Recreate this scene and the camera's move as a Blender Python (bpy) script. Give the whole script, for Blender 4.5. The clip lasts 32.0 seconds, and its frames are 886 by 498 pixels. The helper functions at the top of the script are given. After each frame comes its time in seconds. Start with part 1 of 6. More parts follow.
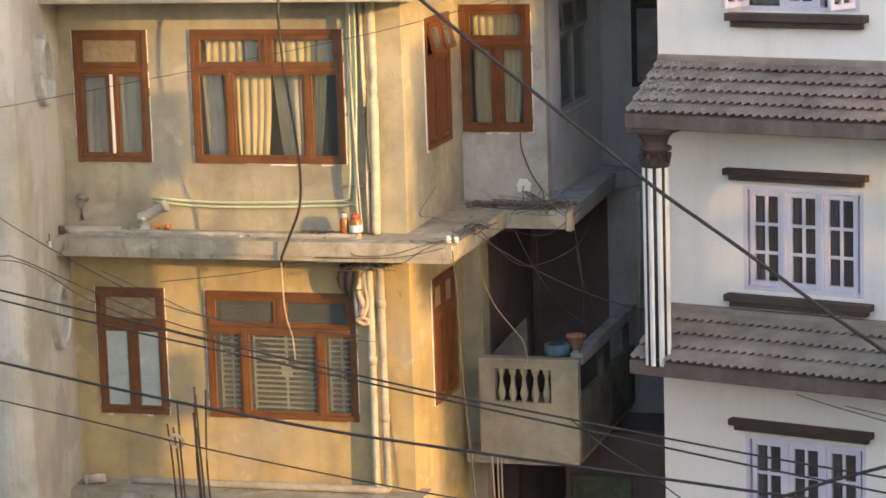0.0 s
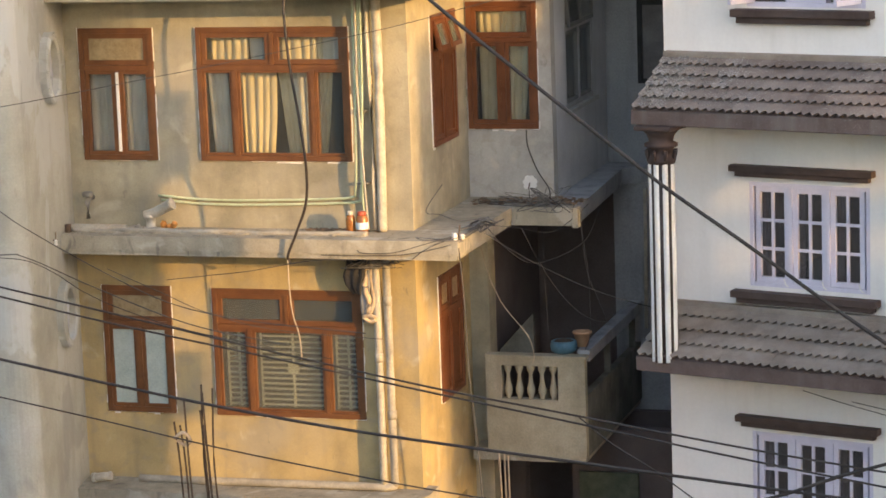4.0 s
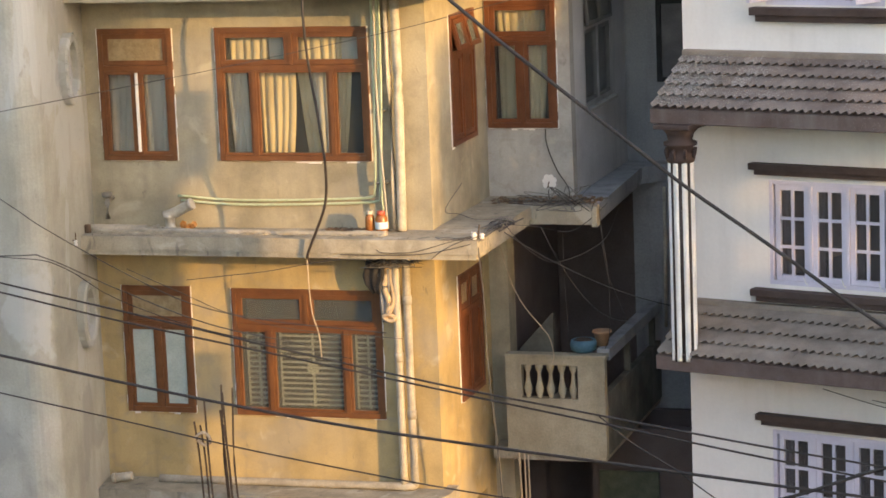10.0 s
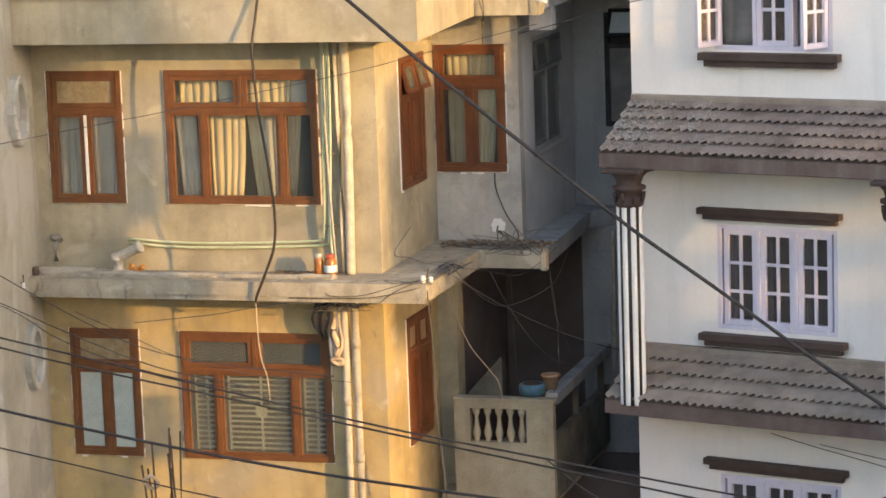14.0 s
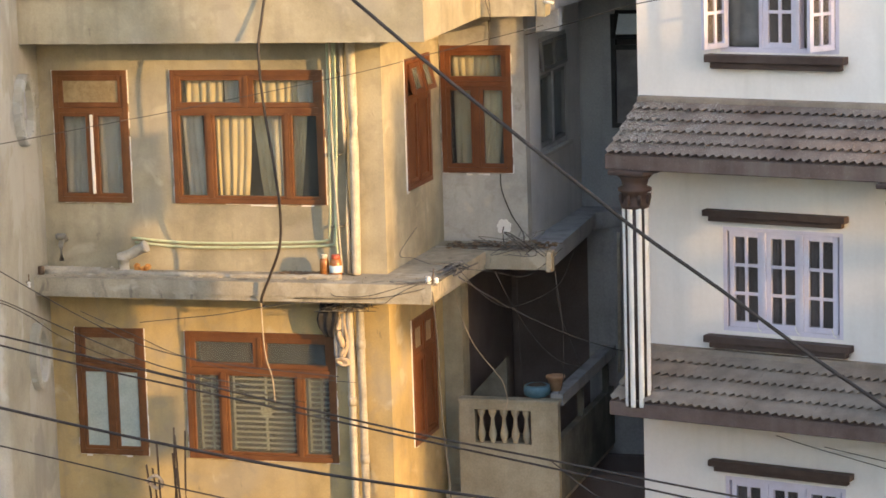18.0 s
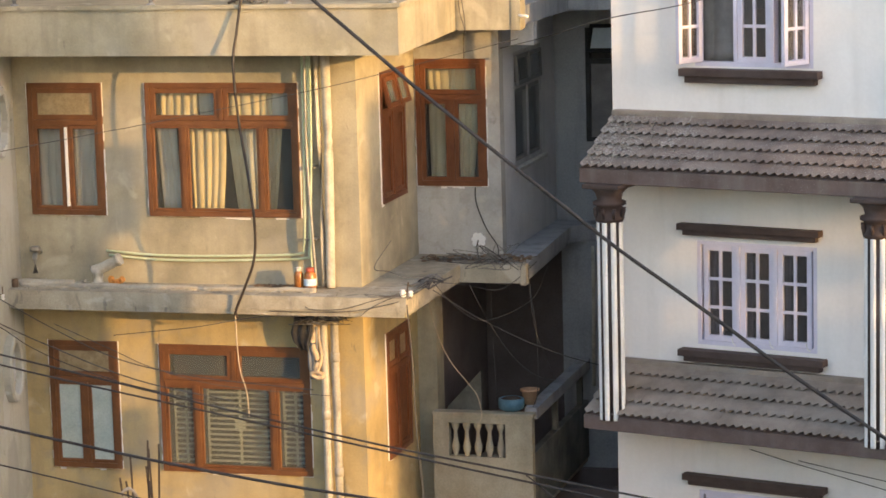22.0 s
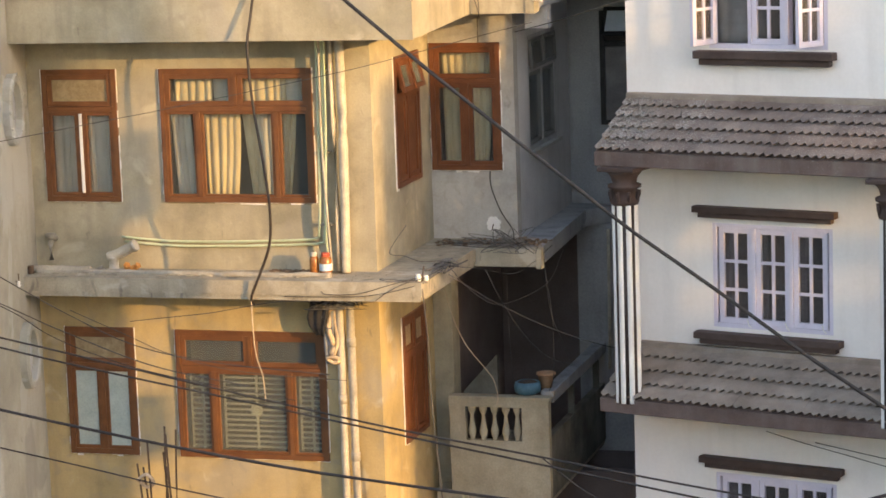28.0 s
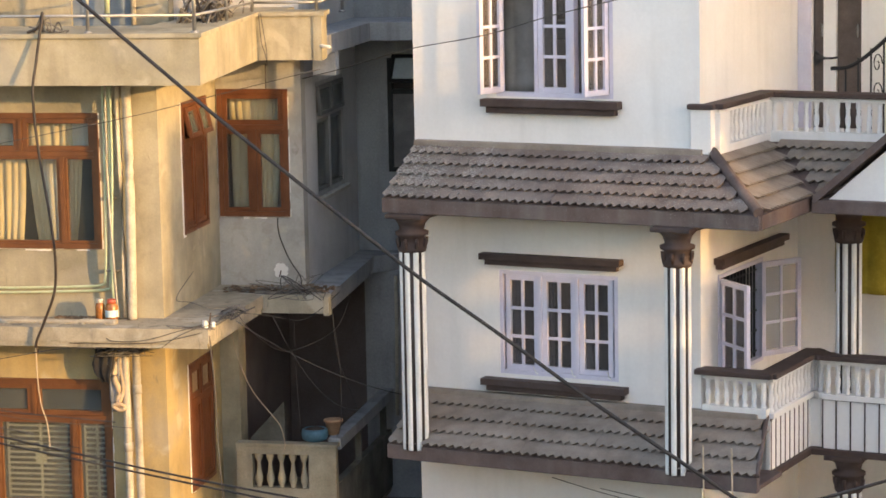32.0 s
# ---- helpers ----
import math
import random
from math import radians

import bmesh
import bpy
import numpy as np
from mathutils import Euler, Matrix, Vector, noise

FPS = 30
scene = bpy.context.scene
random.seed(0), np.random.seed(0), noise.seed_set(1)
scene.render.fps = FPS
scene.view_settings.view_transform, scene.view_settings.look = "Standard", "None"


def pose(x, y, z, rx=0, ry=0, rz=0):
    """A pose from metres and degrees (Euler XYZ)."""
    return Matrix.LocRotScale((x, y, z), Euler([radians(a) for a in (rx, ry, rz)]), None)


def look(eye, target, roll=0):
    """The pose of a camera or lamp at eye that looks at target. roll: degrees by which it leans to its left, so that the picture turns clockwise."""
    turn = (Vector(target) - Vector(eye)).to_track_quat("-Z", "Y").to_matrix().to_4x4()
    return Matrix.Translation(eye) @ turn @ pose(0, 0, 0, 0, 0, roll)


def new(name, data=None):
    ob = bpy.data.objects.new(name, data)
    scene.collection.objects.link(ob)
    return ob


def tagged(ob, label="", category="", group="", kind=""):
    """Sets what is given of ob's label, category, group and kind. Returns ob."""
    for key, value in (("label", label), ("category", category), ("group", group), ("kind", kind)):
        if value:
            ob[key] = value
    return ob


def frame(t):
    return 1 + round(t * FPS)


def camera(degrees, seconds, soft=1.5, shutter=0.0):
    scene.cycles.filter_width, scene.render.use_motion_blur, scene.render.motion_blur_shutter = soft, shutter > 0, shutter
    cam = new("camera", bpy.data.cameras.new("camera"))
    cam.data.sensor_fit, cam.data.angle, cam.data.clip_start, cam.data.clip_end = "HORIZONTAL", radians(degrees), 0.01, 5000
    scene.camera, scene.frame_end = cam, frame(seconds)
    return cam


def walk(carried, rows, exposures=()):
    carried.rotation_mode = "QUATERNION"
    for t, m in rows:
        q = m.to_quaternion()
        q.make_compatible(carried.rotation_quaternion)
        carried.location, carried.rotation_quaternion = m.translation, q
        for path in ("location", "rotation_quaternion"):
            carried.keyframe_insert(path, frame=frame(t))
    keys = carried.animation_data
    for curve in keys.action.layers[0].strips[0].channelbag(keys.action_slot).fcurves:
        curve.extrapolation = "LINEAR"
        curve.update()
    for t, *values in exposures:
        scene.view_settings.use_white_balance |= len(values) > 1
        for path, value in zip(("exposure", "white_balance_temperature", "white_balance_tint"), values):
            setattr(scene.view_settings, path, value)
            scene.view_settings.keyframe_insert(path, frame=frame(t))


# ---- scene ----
cam = camera(19.14, 32.0, soft=1.65)
EYE = (11.0, -27.3, 10.9)
# seconds, then the turn about x, y and z in degrees; the camera stays on one spot
ROWS = [
    (0.0, 79.847, 1.825, 16.251), (0.5, 79.686, 1.872, 15.995), (1.0, 79.237, 1.856, 15.845),
    (1.5, 79.346, 1.826, 15.977), (2.0, 79.795, 1.921, 15.971), (2.5, 79.944, 1.846, 16.342),
    (4.5, 79.734, 2.039, 16.339), (5.0, 79.713, 2.001, 16.298), (5.5, 79.866, 2.101, 16.547),
    (6.0, 79.869, 2.043, 16.513), (6.5, 79.881, 2.066, 16.600), (7.0, 79.946, 2.048, 16.536),
    (7.5, 80.087, 1.946, 16.955), (8.0, 79.983, 1.850, 16.835), (8.5, 79.916, 1.933, 16.830),
    (9.0, 79.919, 2.024, 16.723), (9.5, 79.845, 2.261, 16.840), (10.0, 79.788, 2.252, 16.746),
    (10.5, 79.680, 2.256, 16.594), (11.0, 79.795, 2.173, 16.376), (11.5, 79.955, 2.156, 16.594),
    (12.0, 80.369, 2.153, 16.558), (12.5, 80.171, 1.870, 16.098), (13.0, 80.393, 1.651, 15.781),
    (13.5, 80.483, 1.751, 15.717), (14.0, 80.698, 1.908, 15.675), (14.5, 80.870, 2.097, 15.732),
    (16.5, 80.955, 1.790, 15.263), (17.0, 80.770, 1.812, 15.555), (17.5, 80.774, 1.800, 15.833),
    (18.0, 80.722, 1.689, 15.833), (18.5, 80.957, 1.750, 15.574), (19.0, 81.056, 1.793, 15.408),
    (19.5, 81.021, 1.870, 15.274), (20.0, 80.915, 1.773, 15.181), (20.5, 81.007, 1.675, 14.943),
    (21.0, 81.037, 1.648, 15.002), (21.5, 81.068, 1.620, 15.162), (22.0, 80.997, 1.499, 15.301),
    (22.5, 80.320, 1.527, 15.410), (23.0, 80.493, 1.693, 15.306), (23.5, 80.810, 1.720, 14.898),
    (24.0, 80.907, 1.610, 14.829), (24.5, 80.920, 1.594, 14.853), (26.5, 80.737, 1.488, 15.134),
    (27.0, 80.671, 1.870, 15.582), (27.5, 80.699, 1.985, 15.653), (28.0, 80.659, 1.925, 15.570),
    (28.5, 80.595, 1.881, 15.479), (29.0, 80.644, 1.746, 15.256), (29.5, 80.948, 1.314, 14.276),
    (30.0, 81.220, 1.089, 13.582), (30.5, 81.411, 1.095, 12.757), (31.0, 81.500, 1.258, 12.197),
    (31.5, 81.377, 1.299, 12.192), (32.0, 81.558, 1.077, 11.017),
]

walk(cam, [(t, pose(*EYE, rx, ry, rz)) for t, rx, ry, rz in ROWS],
     exposures=[(0.0, 2.52, 7750, 22), (32.0, 2.52, 7750, 22)])

# ---------------------------------------------------------------- light
SUN = Vector((0.872, -0.463, 0.155)).normalized()          # towards the sun
world = bpy.data.worlds.new("world")
scene.world = world
world.use_nodes = True
wn = world.node_tree.nodes
sky = wn.new("ShaderNodeTexSky")
sky.sky_type = 'NISHITA'
sky.sun_disc = False
sky.sun_elevation = math.asin(SUN.z)
sky.sun_rotation = math.atan2(SUN.x, SUN.y)
sky.air_density = 1.0
sky.dust_density = 1.0
sky.ozone_density = 1.6
wn["Background"].inputs[1].default_value = 0.15
world.node_tree.links.new(sky.outputs[0], wn["Background"].inputs[0])
sun_data = bpy.data.lights.new("sun", 'SUN')
sun_data.energy = 1.0
sun_data.angle = radians(0.6)
sun_data.color = (1.0, 0.68, 0.265)
sun = new("sun", sun_data)
sun.matrix_world = look(SUN * 60, (0, 0, 0))

# ---------------------------------------------------------------- materials


def mat(name, cols, rough=0.8, scale=2.0, bump=0.25, fine=60.0, metal=0.0, streak=0.0, streak_col=(0.08, 0.075, 0.07),
        island=0.0, spec=0.3, per_object=0.0, lo=0.35, hi=0.65, grain=0.24):
    """Colours mixed by a broad noise, a fine grain, run-down streaks and relief."""
    m = bpy.data.materials.new(name)
    m.use_nodes = True
    nt = m.node_tree
    n, l = nt.nodes, nt.links
    b = n["Principled BSDF"]
    b.inputs["Roughness"].default_value = rough
    b.inputs["Metallic"].default_value = metal
    b.inputs["Specular IOR Level"].default_value = spec
    geo = n.new("ShaderNodeNewGeometry")
    n1 = n.new("ShaderNodeTexNoise")
    n1.inputs["Scale"].default_value = scale
    n1.inputs["Detail"].default_value = 7
    n1.inputs["Roughness"].default_value = 0.6
    l.new(geo.outputs["Position"], n1.inputs["Vector"])
    ramp = n.new("ShaderNodeValToRGB")
    e = ramp.color_ramp.elements
    e[0].position, e[1].position = lo, hi
    e[0].color, e[1].color = (*cols[0], 1), (*cols[-1], 1)
    if len(cols) > 2:
        mid = e.new((lo + hi) / 2)
        mid.color = (*cols[1], 1)
    l.new(n1.outputs["Fac"], ramp.inputs["Fac"])
    out = ramp.outputs["Color"]
    n2 = n.new("ShaderNodeTexNoise")
    n2.inputs["Scale"].default_value = fine
    n2.inputs["Detail"].default_value = 4
    l.new(geo.outputs["Position"], n2.inputs["Vector"])
    hv = n.new("ShaderNodeHueSaturation")
    mr = n.new("ShaderNodeMapRange")
    mr.inputs["To Min"].default_value, mr.inputs["To Max"].default_value = 1 - grain, 1 + grain
    l.new(n2.outputs["Fac"], mr.inputs["Value"])
    val = mr.outputs["Result"]
    if per_object or island:
        if per_object:
            src = n.new("ShaderNodeObjectInfo").outputs["Random"]
        else:
            src = geo.outputs["Random Per Island"]
        mo = n.new("ShaderNodeMapRange")
        k = per_object or island
        mo.inputs["To Min"].default_value, mo.inputs["To Max"].default_value = 1 - k, 1 + k
        l.new(src, mo.inputs["Value"])
        mu = n.new("ShaderNodeMath")
        mu.operation = 'MULTIPLY'
        l.new(val, mu.inputs[0])
        l.new(mo.outputs["Result"], mu.inputs[1])
        val = mu.outputs["Value"]
    l.new(val, hv.inputs["Value"])
    l.new(out, hv.inputs["Color"])
    out = hv.outputs["Color"]
    if streak:
        mp = n.new("ShaderNodeMapping")
        mp.inputs["Scale"].default_value = (3.5, 3.5, 0.35)
        l.new(geo.outputs["Position"], mp.inputs["Vector"])
        n3 = n.new("ShaderNodeTexNoise")
        n3.inputs["Scale"].default_value = 1.6
        n3.inputs["Detail"].default_value = 6
        l.new(mp.outputs["Vector"], n3.inputs["Vector"])
        m3 = n.new("ShaderNodeMapRange")
        m3.inputs["From Min"].default_value, m3.inputs["From Max"].default_value = 0.5, 0.78
        m3.inputs["To Max"].default_value = streak
        l.new(n3.outputs["Fac"], m3.inputs["Value"])
        mx = n.new("ShaderNodeMix")
        mx.data_type = 'RGBA'
        l.new(m3.outputs["Result"], mx.inputs[0])
        l.new(out, mx.inputs[6])
        mx.inputs[7].default_value = (*streak_col, 1)
        out = mx.outputs[2]
    l.new(out, b.inputs["Base Color"])
    if bump:
        bp = n.new("ShaderNodeBump")
        bp.inputs["Strength"].default_value = bump
        bp.inputs["Distance"].default_value = 0.01
        ad = n.new("ShaderNodeMath")
        ad.operation = 'ADD'
        l.new(n1.outputs["Fac"], ad.inputs[0])
        l.new(n2.outputs["Fac"], ad.inputs[1])
        l.new(ad.outputs["Value"], bp.inputs["Height"])
        l.new(bp.outputs["Normal"], b.inputs["Normal"])
    return m


def speckled(m, scale, col, amount):
    """Adds splashed flecks (droppings, lichen) of one colour to a material."""
    nt = m.node_tree
    n, l = nt.nodes, nt.links
    b = n["Principled BSDF"]
    src = b.inputs["Base Color"].links[0].from_socket
    geo = n.new("ShaderNodeNewGeometry")
    na = n.new("ShaderNodeTexNoise")
    na.inputs["Scale"].default_value = scale
    na.inputs["Detail"].default_value = 3
    l.new(geo.outputs["Position"], na.inputs["Vector"])
    nb = n.new("ShaderNodeTexNoise")
    nb.inputs["Scale"].default_value = 1.3
    nb.inputs["Detail"].default_value = 3
    l.new(geo.outputs["Position"], nb.inputs["Vector"])
    th = n.new("ShaderNodeMath")
    th.operation = 'MULTIPLY_ADD'
    l.new(nb.outputs["Fac"], th.inputs[0])
    th.inputs[1].default_value = amount
    l.new(na.outputs["Fac"], th.inputs[2])
    mr = n.new("ShaderNodeMapRange")
    mr.inputs["From Min"].default_value, mr.inputs["From Max"].default_value = 0.80, 0.90
    l.new(th.outputs["Value"], mr.inputs["Value"])
    mx = n.new("ShaderNodeMix")
    mx.data_type = 'RGBA'
    l.new(mr.outputs["Result"], mx.inputs[0])
    l.new(src, mx.inputs[6])
    mx.inputs[7].default_value = (*col, 1)
    l.new(mx.outputs[2], b.inputs["Base Color"])
    return m


def glass_mat(name, tint=(0.9, 0.93, 0.95), haze=0.0, dust=(0.55, 0.6, 0.58)):
    """A thin pane: see-through, glossy by Fresnel, with a diffuse haze of the given strength."""
    m = bpy.data.materials.new(name)
    m.use_nodes = True
    n, l = m.node_tree.nodes, m.node_tree.links
    n.remove(n["Principled BSDF"])
    o = n["Material Output"]
    tr = n.new("ShaderNodeBsdfTransparent")
    tr.inputs["Color"].default_value = (*tint, 1)
    gl = n.new("ShaderNodeBsdfGlossy")
    gl.inputs["Roughness"].default_value = 0.06
    fr = n.new("ShaderNodeFresnel")
    fr.inputs["IOR"].default_value = 1.5
    mx = n.new("ShaderNodeMixShader")
    l.new(fr.outputs[0], mx.inputs[0])
    l.new(tr.outputs[0], mx.inputs[1])
    l.new(gl.outputs[0], mx.inputs[2])
    last = mx.outputs[0]
    if haze:
        df = n.new("ShaderNodeBsdfDiffuse")
        df.inputs["Color"].default_value = (*dust, 1)
        m2 = n.new("ShaderNodeMixShader")
        m2.inputs[0].default_value = haze
        l.new(last, m2.inputs[1])
        l.new(df.outputs[0], m2.inputs[2])
        last = m2.outputs[0]
    l.new(last, o.inputs["Surface"])
    return m


def blotched(m, scale, col, lo, hi, amount=1.0, seed=0.0, squash=1.0):
    """Adds patches of a second colour with their own outline: repairs, damp, scuffs."""
    n, l = m.node_tree.nodes, m.node_tree.links
    b = n["Principled BSDF"]
    src = b.inputs["Base Color"].links[0].from_socket
    geo = n.new("ShaderNodeNewGeometry")
    mp = n.new("ShaderNodeMapping")
    mp.inputs["Location"].default_value = (seed, seed * 1.7, seed * 0.6)
    mp.inputs["Scale"].default_value = (1, 1, squash)
    l.new(geo.outputs["Position"], mp.inputs["Vector"])
    na = n.new("ShaderNodeTexNoise")
    na.inputs["Scale"].default_value = scale
    na.inputs["Detail"].default_value = 6
    na.inputs["Distortion"].default_value = 0.6
    l.new(mp.outputs["Vector"], na.inputs["Vector"])
    mr = n.new("ShaderNodeMapRange")
    mr.inputs["From Min"].default_value, mr.inputs["From Max"].default_value = lo, hi
    mr.inputs["To Max"].default_value = amount
    l.new(na.outputs["Fac"], mr.inputs["Value"])
    mx = n.new("ShaderNodeMix")
    mx.data_type = 'RGBA'
    l.new(mr.outputs["Result"], mx.inputs[0])
    l.new(src, mx.inputs[6])
    mx.inputs[7].default_value = (*col, 1)
    l.new(mx.outputs[2], b.inputs["Base Color"])
    return m


PLASTER = mat("cement_plaster", [(0.228, 0.207, 0.152), (0.342, 0.305, 0.22), (0.432, 0.388, 0.28)], 0.9, 1.1, 0.25, 45, streak=0.5, streak_col=(0.2, 0.18, 0.15), grain=0.14)
LEDGE = mat("cement_ledge", [(0.27, 0.243, 0.19), (0.40, 0.357, 0.275)], 0.92, 2.4, 0.5, 55, streak=0.5, streak_col=(0.12, 0.115, 0.10))
FASCIA = mat("cement_fascia", [(0.27, 0.242, 0.172), (0.35, 0.315, 0.228), (0.41, 0.37, 0.274)], 0.9, 1.3, 0.22, 50, streak=0.75, streak_col=(0.2, 0.18, 0.145), grain=0.14)
BAYWALL = mat("pale_plaster", [(0.27, 0.268, 0.228), (0.335, 0.334, 0.288), (0.395, 0.397, 0.36)], 0.9, 0.9, 0.3, 40, streak=0.45, streak_col=(0.25, 0.24, 0.21), grain=0.14)
# same cement plaster as above; the warm sun's gold is tinted into it
OCHRE = mat("sun_tinted_plaster", [(0.29, 0.225, 0.118), (0.41, 0.315, 0.162), (0.472, 0.365, 0.192)], 0.9, 1.1, 0.25, 45, streak=0.45, streak_col=(0.22, 0.18, 0.12), grain=0.14)
DARKWALL = mat("shaded_cement", [(0.42, 0.425, 0.43), (0.54, 0.54, 0.535)], 0.9, 1.5, 0.3, 40, streak=0.35, streak_col=(0.22, 0.22, 0.215))
WHITEWALL = mat("white_paint", [(0.735, 0.718, 0.70), (0.815, 0.80, 0.78)], 0.75, 0.8, 0.08, 25, streak=0.22, streak_col=(0.5, 0.485, 0.45), grain=0.05)
# blue-grey cement tone, used mainly on the rear wing
REARCEMENT = mat("blue_grey_cement", [(0.275, 0.285, 0.295), (0.365, 0.37, 0.375)], 0.9, 1.5, 0.3, 40, streak=0.5)
GREYCEMENT = mat("grey_cement", [(0.28, 0.275, 0.255), (0.37, 0.36, 0.335), (0.43, 0.42, 0.385)], 0.9, 1.4, 0.25, 45, streak=0.4, streak_col=(0.26, 0.25, 0.23), grain=0.14)
for m_, k_ in ((PLASTER, 0.0), (OCHRE, 5.0), (FASCIA, 9.0), (GREYCEMENT, 13.0)):
    blotched(m_, 0.9, (0.30, 0.285, 0.25), 0.54, 0.68, 0.5, 3.0 + k_)
    blotched(m_, 2.6, (0.55, 0.49, 0.38), 0.62, 0.70, 0.4, 8.0 + k_)
    blotched(m_, 5.0, (0.26, 0.235, 0.19), 0.55, 0.66, 0.35, 6.0 + k_)
    blotched(m_, 11.0, (0.17, 0.15, 0.12), 0.68, 0.74, 0.45, 1.0 + k_, 0.5)
blotched(BAYWALL, 0.7, (0.40, 0.415, 0.40), 0.54, 0.555, 0.7, 2.0, 0.6)
blotched(BAYWALL, 1.3, (0.23, 0.235, 0.215), 0.56, 0.62, 0.5, 9.0, 0.7)
blotched(BAYWALL, 2.1, (0.27, 0.255, 0.22), 0.56, 0.70, 0.5, 6.0, 0.45)
blotched(BAYWALL, 9.0, (0.20, 0.19, 0.165), 0.66, 0.72, 0.4, 3.0, 0.6)
blotched(LEDGE, 3.0, (0.50, 0.47, 0.41), 0.58, 0.66, 0.5, 4.0)
blotched(LEDGE, 7.0, (0.11, 0.105, 0.095), 0.60, 0.70, 0.6, 2.0, 0.4)
# darker cement tone for the balcony's side parapet and stair wall
MOSSY = mat("dark_cement", [(0.10, 0.10, 0.084), (0.155, 0.153, 0.132), (0.21, 0.206, 0.178)], 0.95, 2.2, 0.4, 40, streak=0.5, streak_col=(0.09, 0.095, 0.07))
# room colour set very dark: the rooms' lack of light is painted in
INSIDE = mat("darkened_room_wall", [(0.085, 0.075, 0.07), (0.12, 0.105, 0.095)], 0.9, 1.0, 0.1)
# bluish dark paints the dimness of the white house rooms into their walls
DIMROOM = mat("darkened_blue_room_wall", [(0.085, 0.083, 0.095), (0.125, 0.12, 0.132)], 0.9, 1.0, 0.1)
DULLCEMENT = mat("dull_cement", [(0.25, 0.224, 0.165), (0.31, 0.282, 0.212), (0.37, 0.337, 0.258)], 0.95, 2.0, 0.35, 45, streak=0.4, streak_col=(0.17, 0.155, 0.125))
# dark brown paints the shade of the balcony recess into its walls
SOOT = mat("shade_darkened_wall", [(0.108, 0.084, 0.078), (0.148, 0.119, 0.111)], 0.95, 1.5, 0.2)
WOOD = mat("varnished_wood", [(0.115, 0.045, 0.017), (0.17, 0.070, 0.026)], 0.5, 5.0, 0.15, 120, streak=0.25, streak_col=(0.10, 0.025, 0.01), spec=0.4)
WOODDARK = mat("dark_wood", [(0.105, 0.036, 0.014), (0.155, 0.055, 0.022)], 0.55, 5.0, 0.15, 120)
# redder wood, toned down a little for windows standing in shade
WOODRED = mat("shade_toned_red_wood", [(0.110, 0.038, 0.016), (0.158, 0.058, 0.024)], 0.5, 5.0, 0.15, 120, streak=0.25, streak_col=(0.08, 0.02, 0.01))
LILAC = mat("lilac_paint", [(0.56, 0.54, 0.65), (0.64, 0.62, 0.72)], 0.5, 3.0, 0.05, 40, grain=0.08, streak=0.15, streak_col=(0.42, 0.40, 0.45))
BROWN = mat("brown_paint", [(0.055, 0.036, 0.032), (0.085, 0.06, 0.053)], 0.7, 3.0, 0.15, 80)
TILE = mat("clay_tile", [(0.208, 0.170, 0.140), (0.265, 0.221, 0.186), (0.31, 0.263, 0.222)], 0.8, 3.0, 0.3, 90, per_object=0.04)
TILE_DROP = speckled(mat("clay_tile_fouled", [(0.142, 0.11, 0.096), (0.198, 0.158, 0.138), (0.238, 0.196, 0.168)], 0.8, 3.0, 0.3, 90, per_object=0.07), 70, (0.42, 0.41, 0.38), 0.38)
TILE_FOUL = speckled(mat("clay_tile_heavily_fouled", [(0.142, 0.11, 0.096), (0.198, 0.158, 0.138), (0.238, 0.196, 0.168)], 0.8, 3.0, 0.3, 90, per_object=0.07), 60, (0.40, 0.385, 0.36), 0.50)
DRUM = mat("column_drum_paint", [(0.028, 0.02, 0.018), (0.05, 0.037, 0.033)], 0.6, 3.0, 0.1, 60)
EAVE = mat("eave_brown", [(0.10, 0.070, 0.064), (0.155, 0.115, 0.105)], 0.7, 3.0, 0.2, 70, streak=0.3, streak_col=(0.2, 0.18, 0.17))
EAVE_FOUL = speckled(mat("eave_brown_fouled", [(0.10, 0.070, 0.064), (0.155, 0.115, 0.105)], 0.7, 3.0, 0.2, 70, streak=0.5, streak_col=(0.24, 0.22, 0.2)), 70, (0.28, 0.26, 0.24), 0.30)
STRIPE = mat("white_flute", [(0.68, 0.67, 0.64), (0.78, 0.77, 0.74)], 0.6, 3.0, 0.05, 60, grain=0.08)
PVC = mat("grey_pvc", [(0.36, 0.325, 0.26), (0.53, 0.48, 0.39)], 0.5, 6.0, 0.1, 40, streak=0.4, streak_col=(0.3, 0.27, 0.22))
LEDGEPIPE = mat("dusty_pipe", [(0.26, 0.24, 0.20), (0.40, 0.365, 0.30)], 0.8, 4.0, 0.3, 40, streak=0.5, streak_col=(0.25, 0.22, 0.18))
CONDUIT = mat("green_conduit", [(0.36, 0.43, 0.29), (0.48, 0.54, 0.38)], 0.45, 5.0, 0.05)
STEEL = mat("stainless_steel", [(0.36, 0.36, 0.355), (0.44, 0.44, 0.43)], 0.55, 4.0, 0.0, metal=1.0)
RUBBER = mat("cable_rubber", [(0.028, 0.023, 0.021), (0.055, 0.045, 0.04)], 0.6, 8.0, 0.1)
OLDWIRE = mat("dusty_old_wire", [(0.13, 0.122, 0.112), (0.21, 0.195, 0.175)], 0.8, 8.0, 0.0)
WIREGREY = mat("grey_wire", [(0.055, 0.051, 0.048), (0.095, 0.088, 0.082)], 0.6, 8.0, 0.0)
CURTAIN = mat("cream_curtain", [(0.50, 0.41, 0.25), (0.63, 0.53, 0.34)], 0.95, 3.0, 0.15, 150)
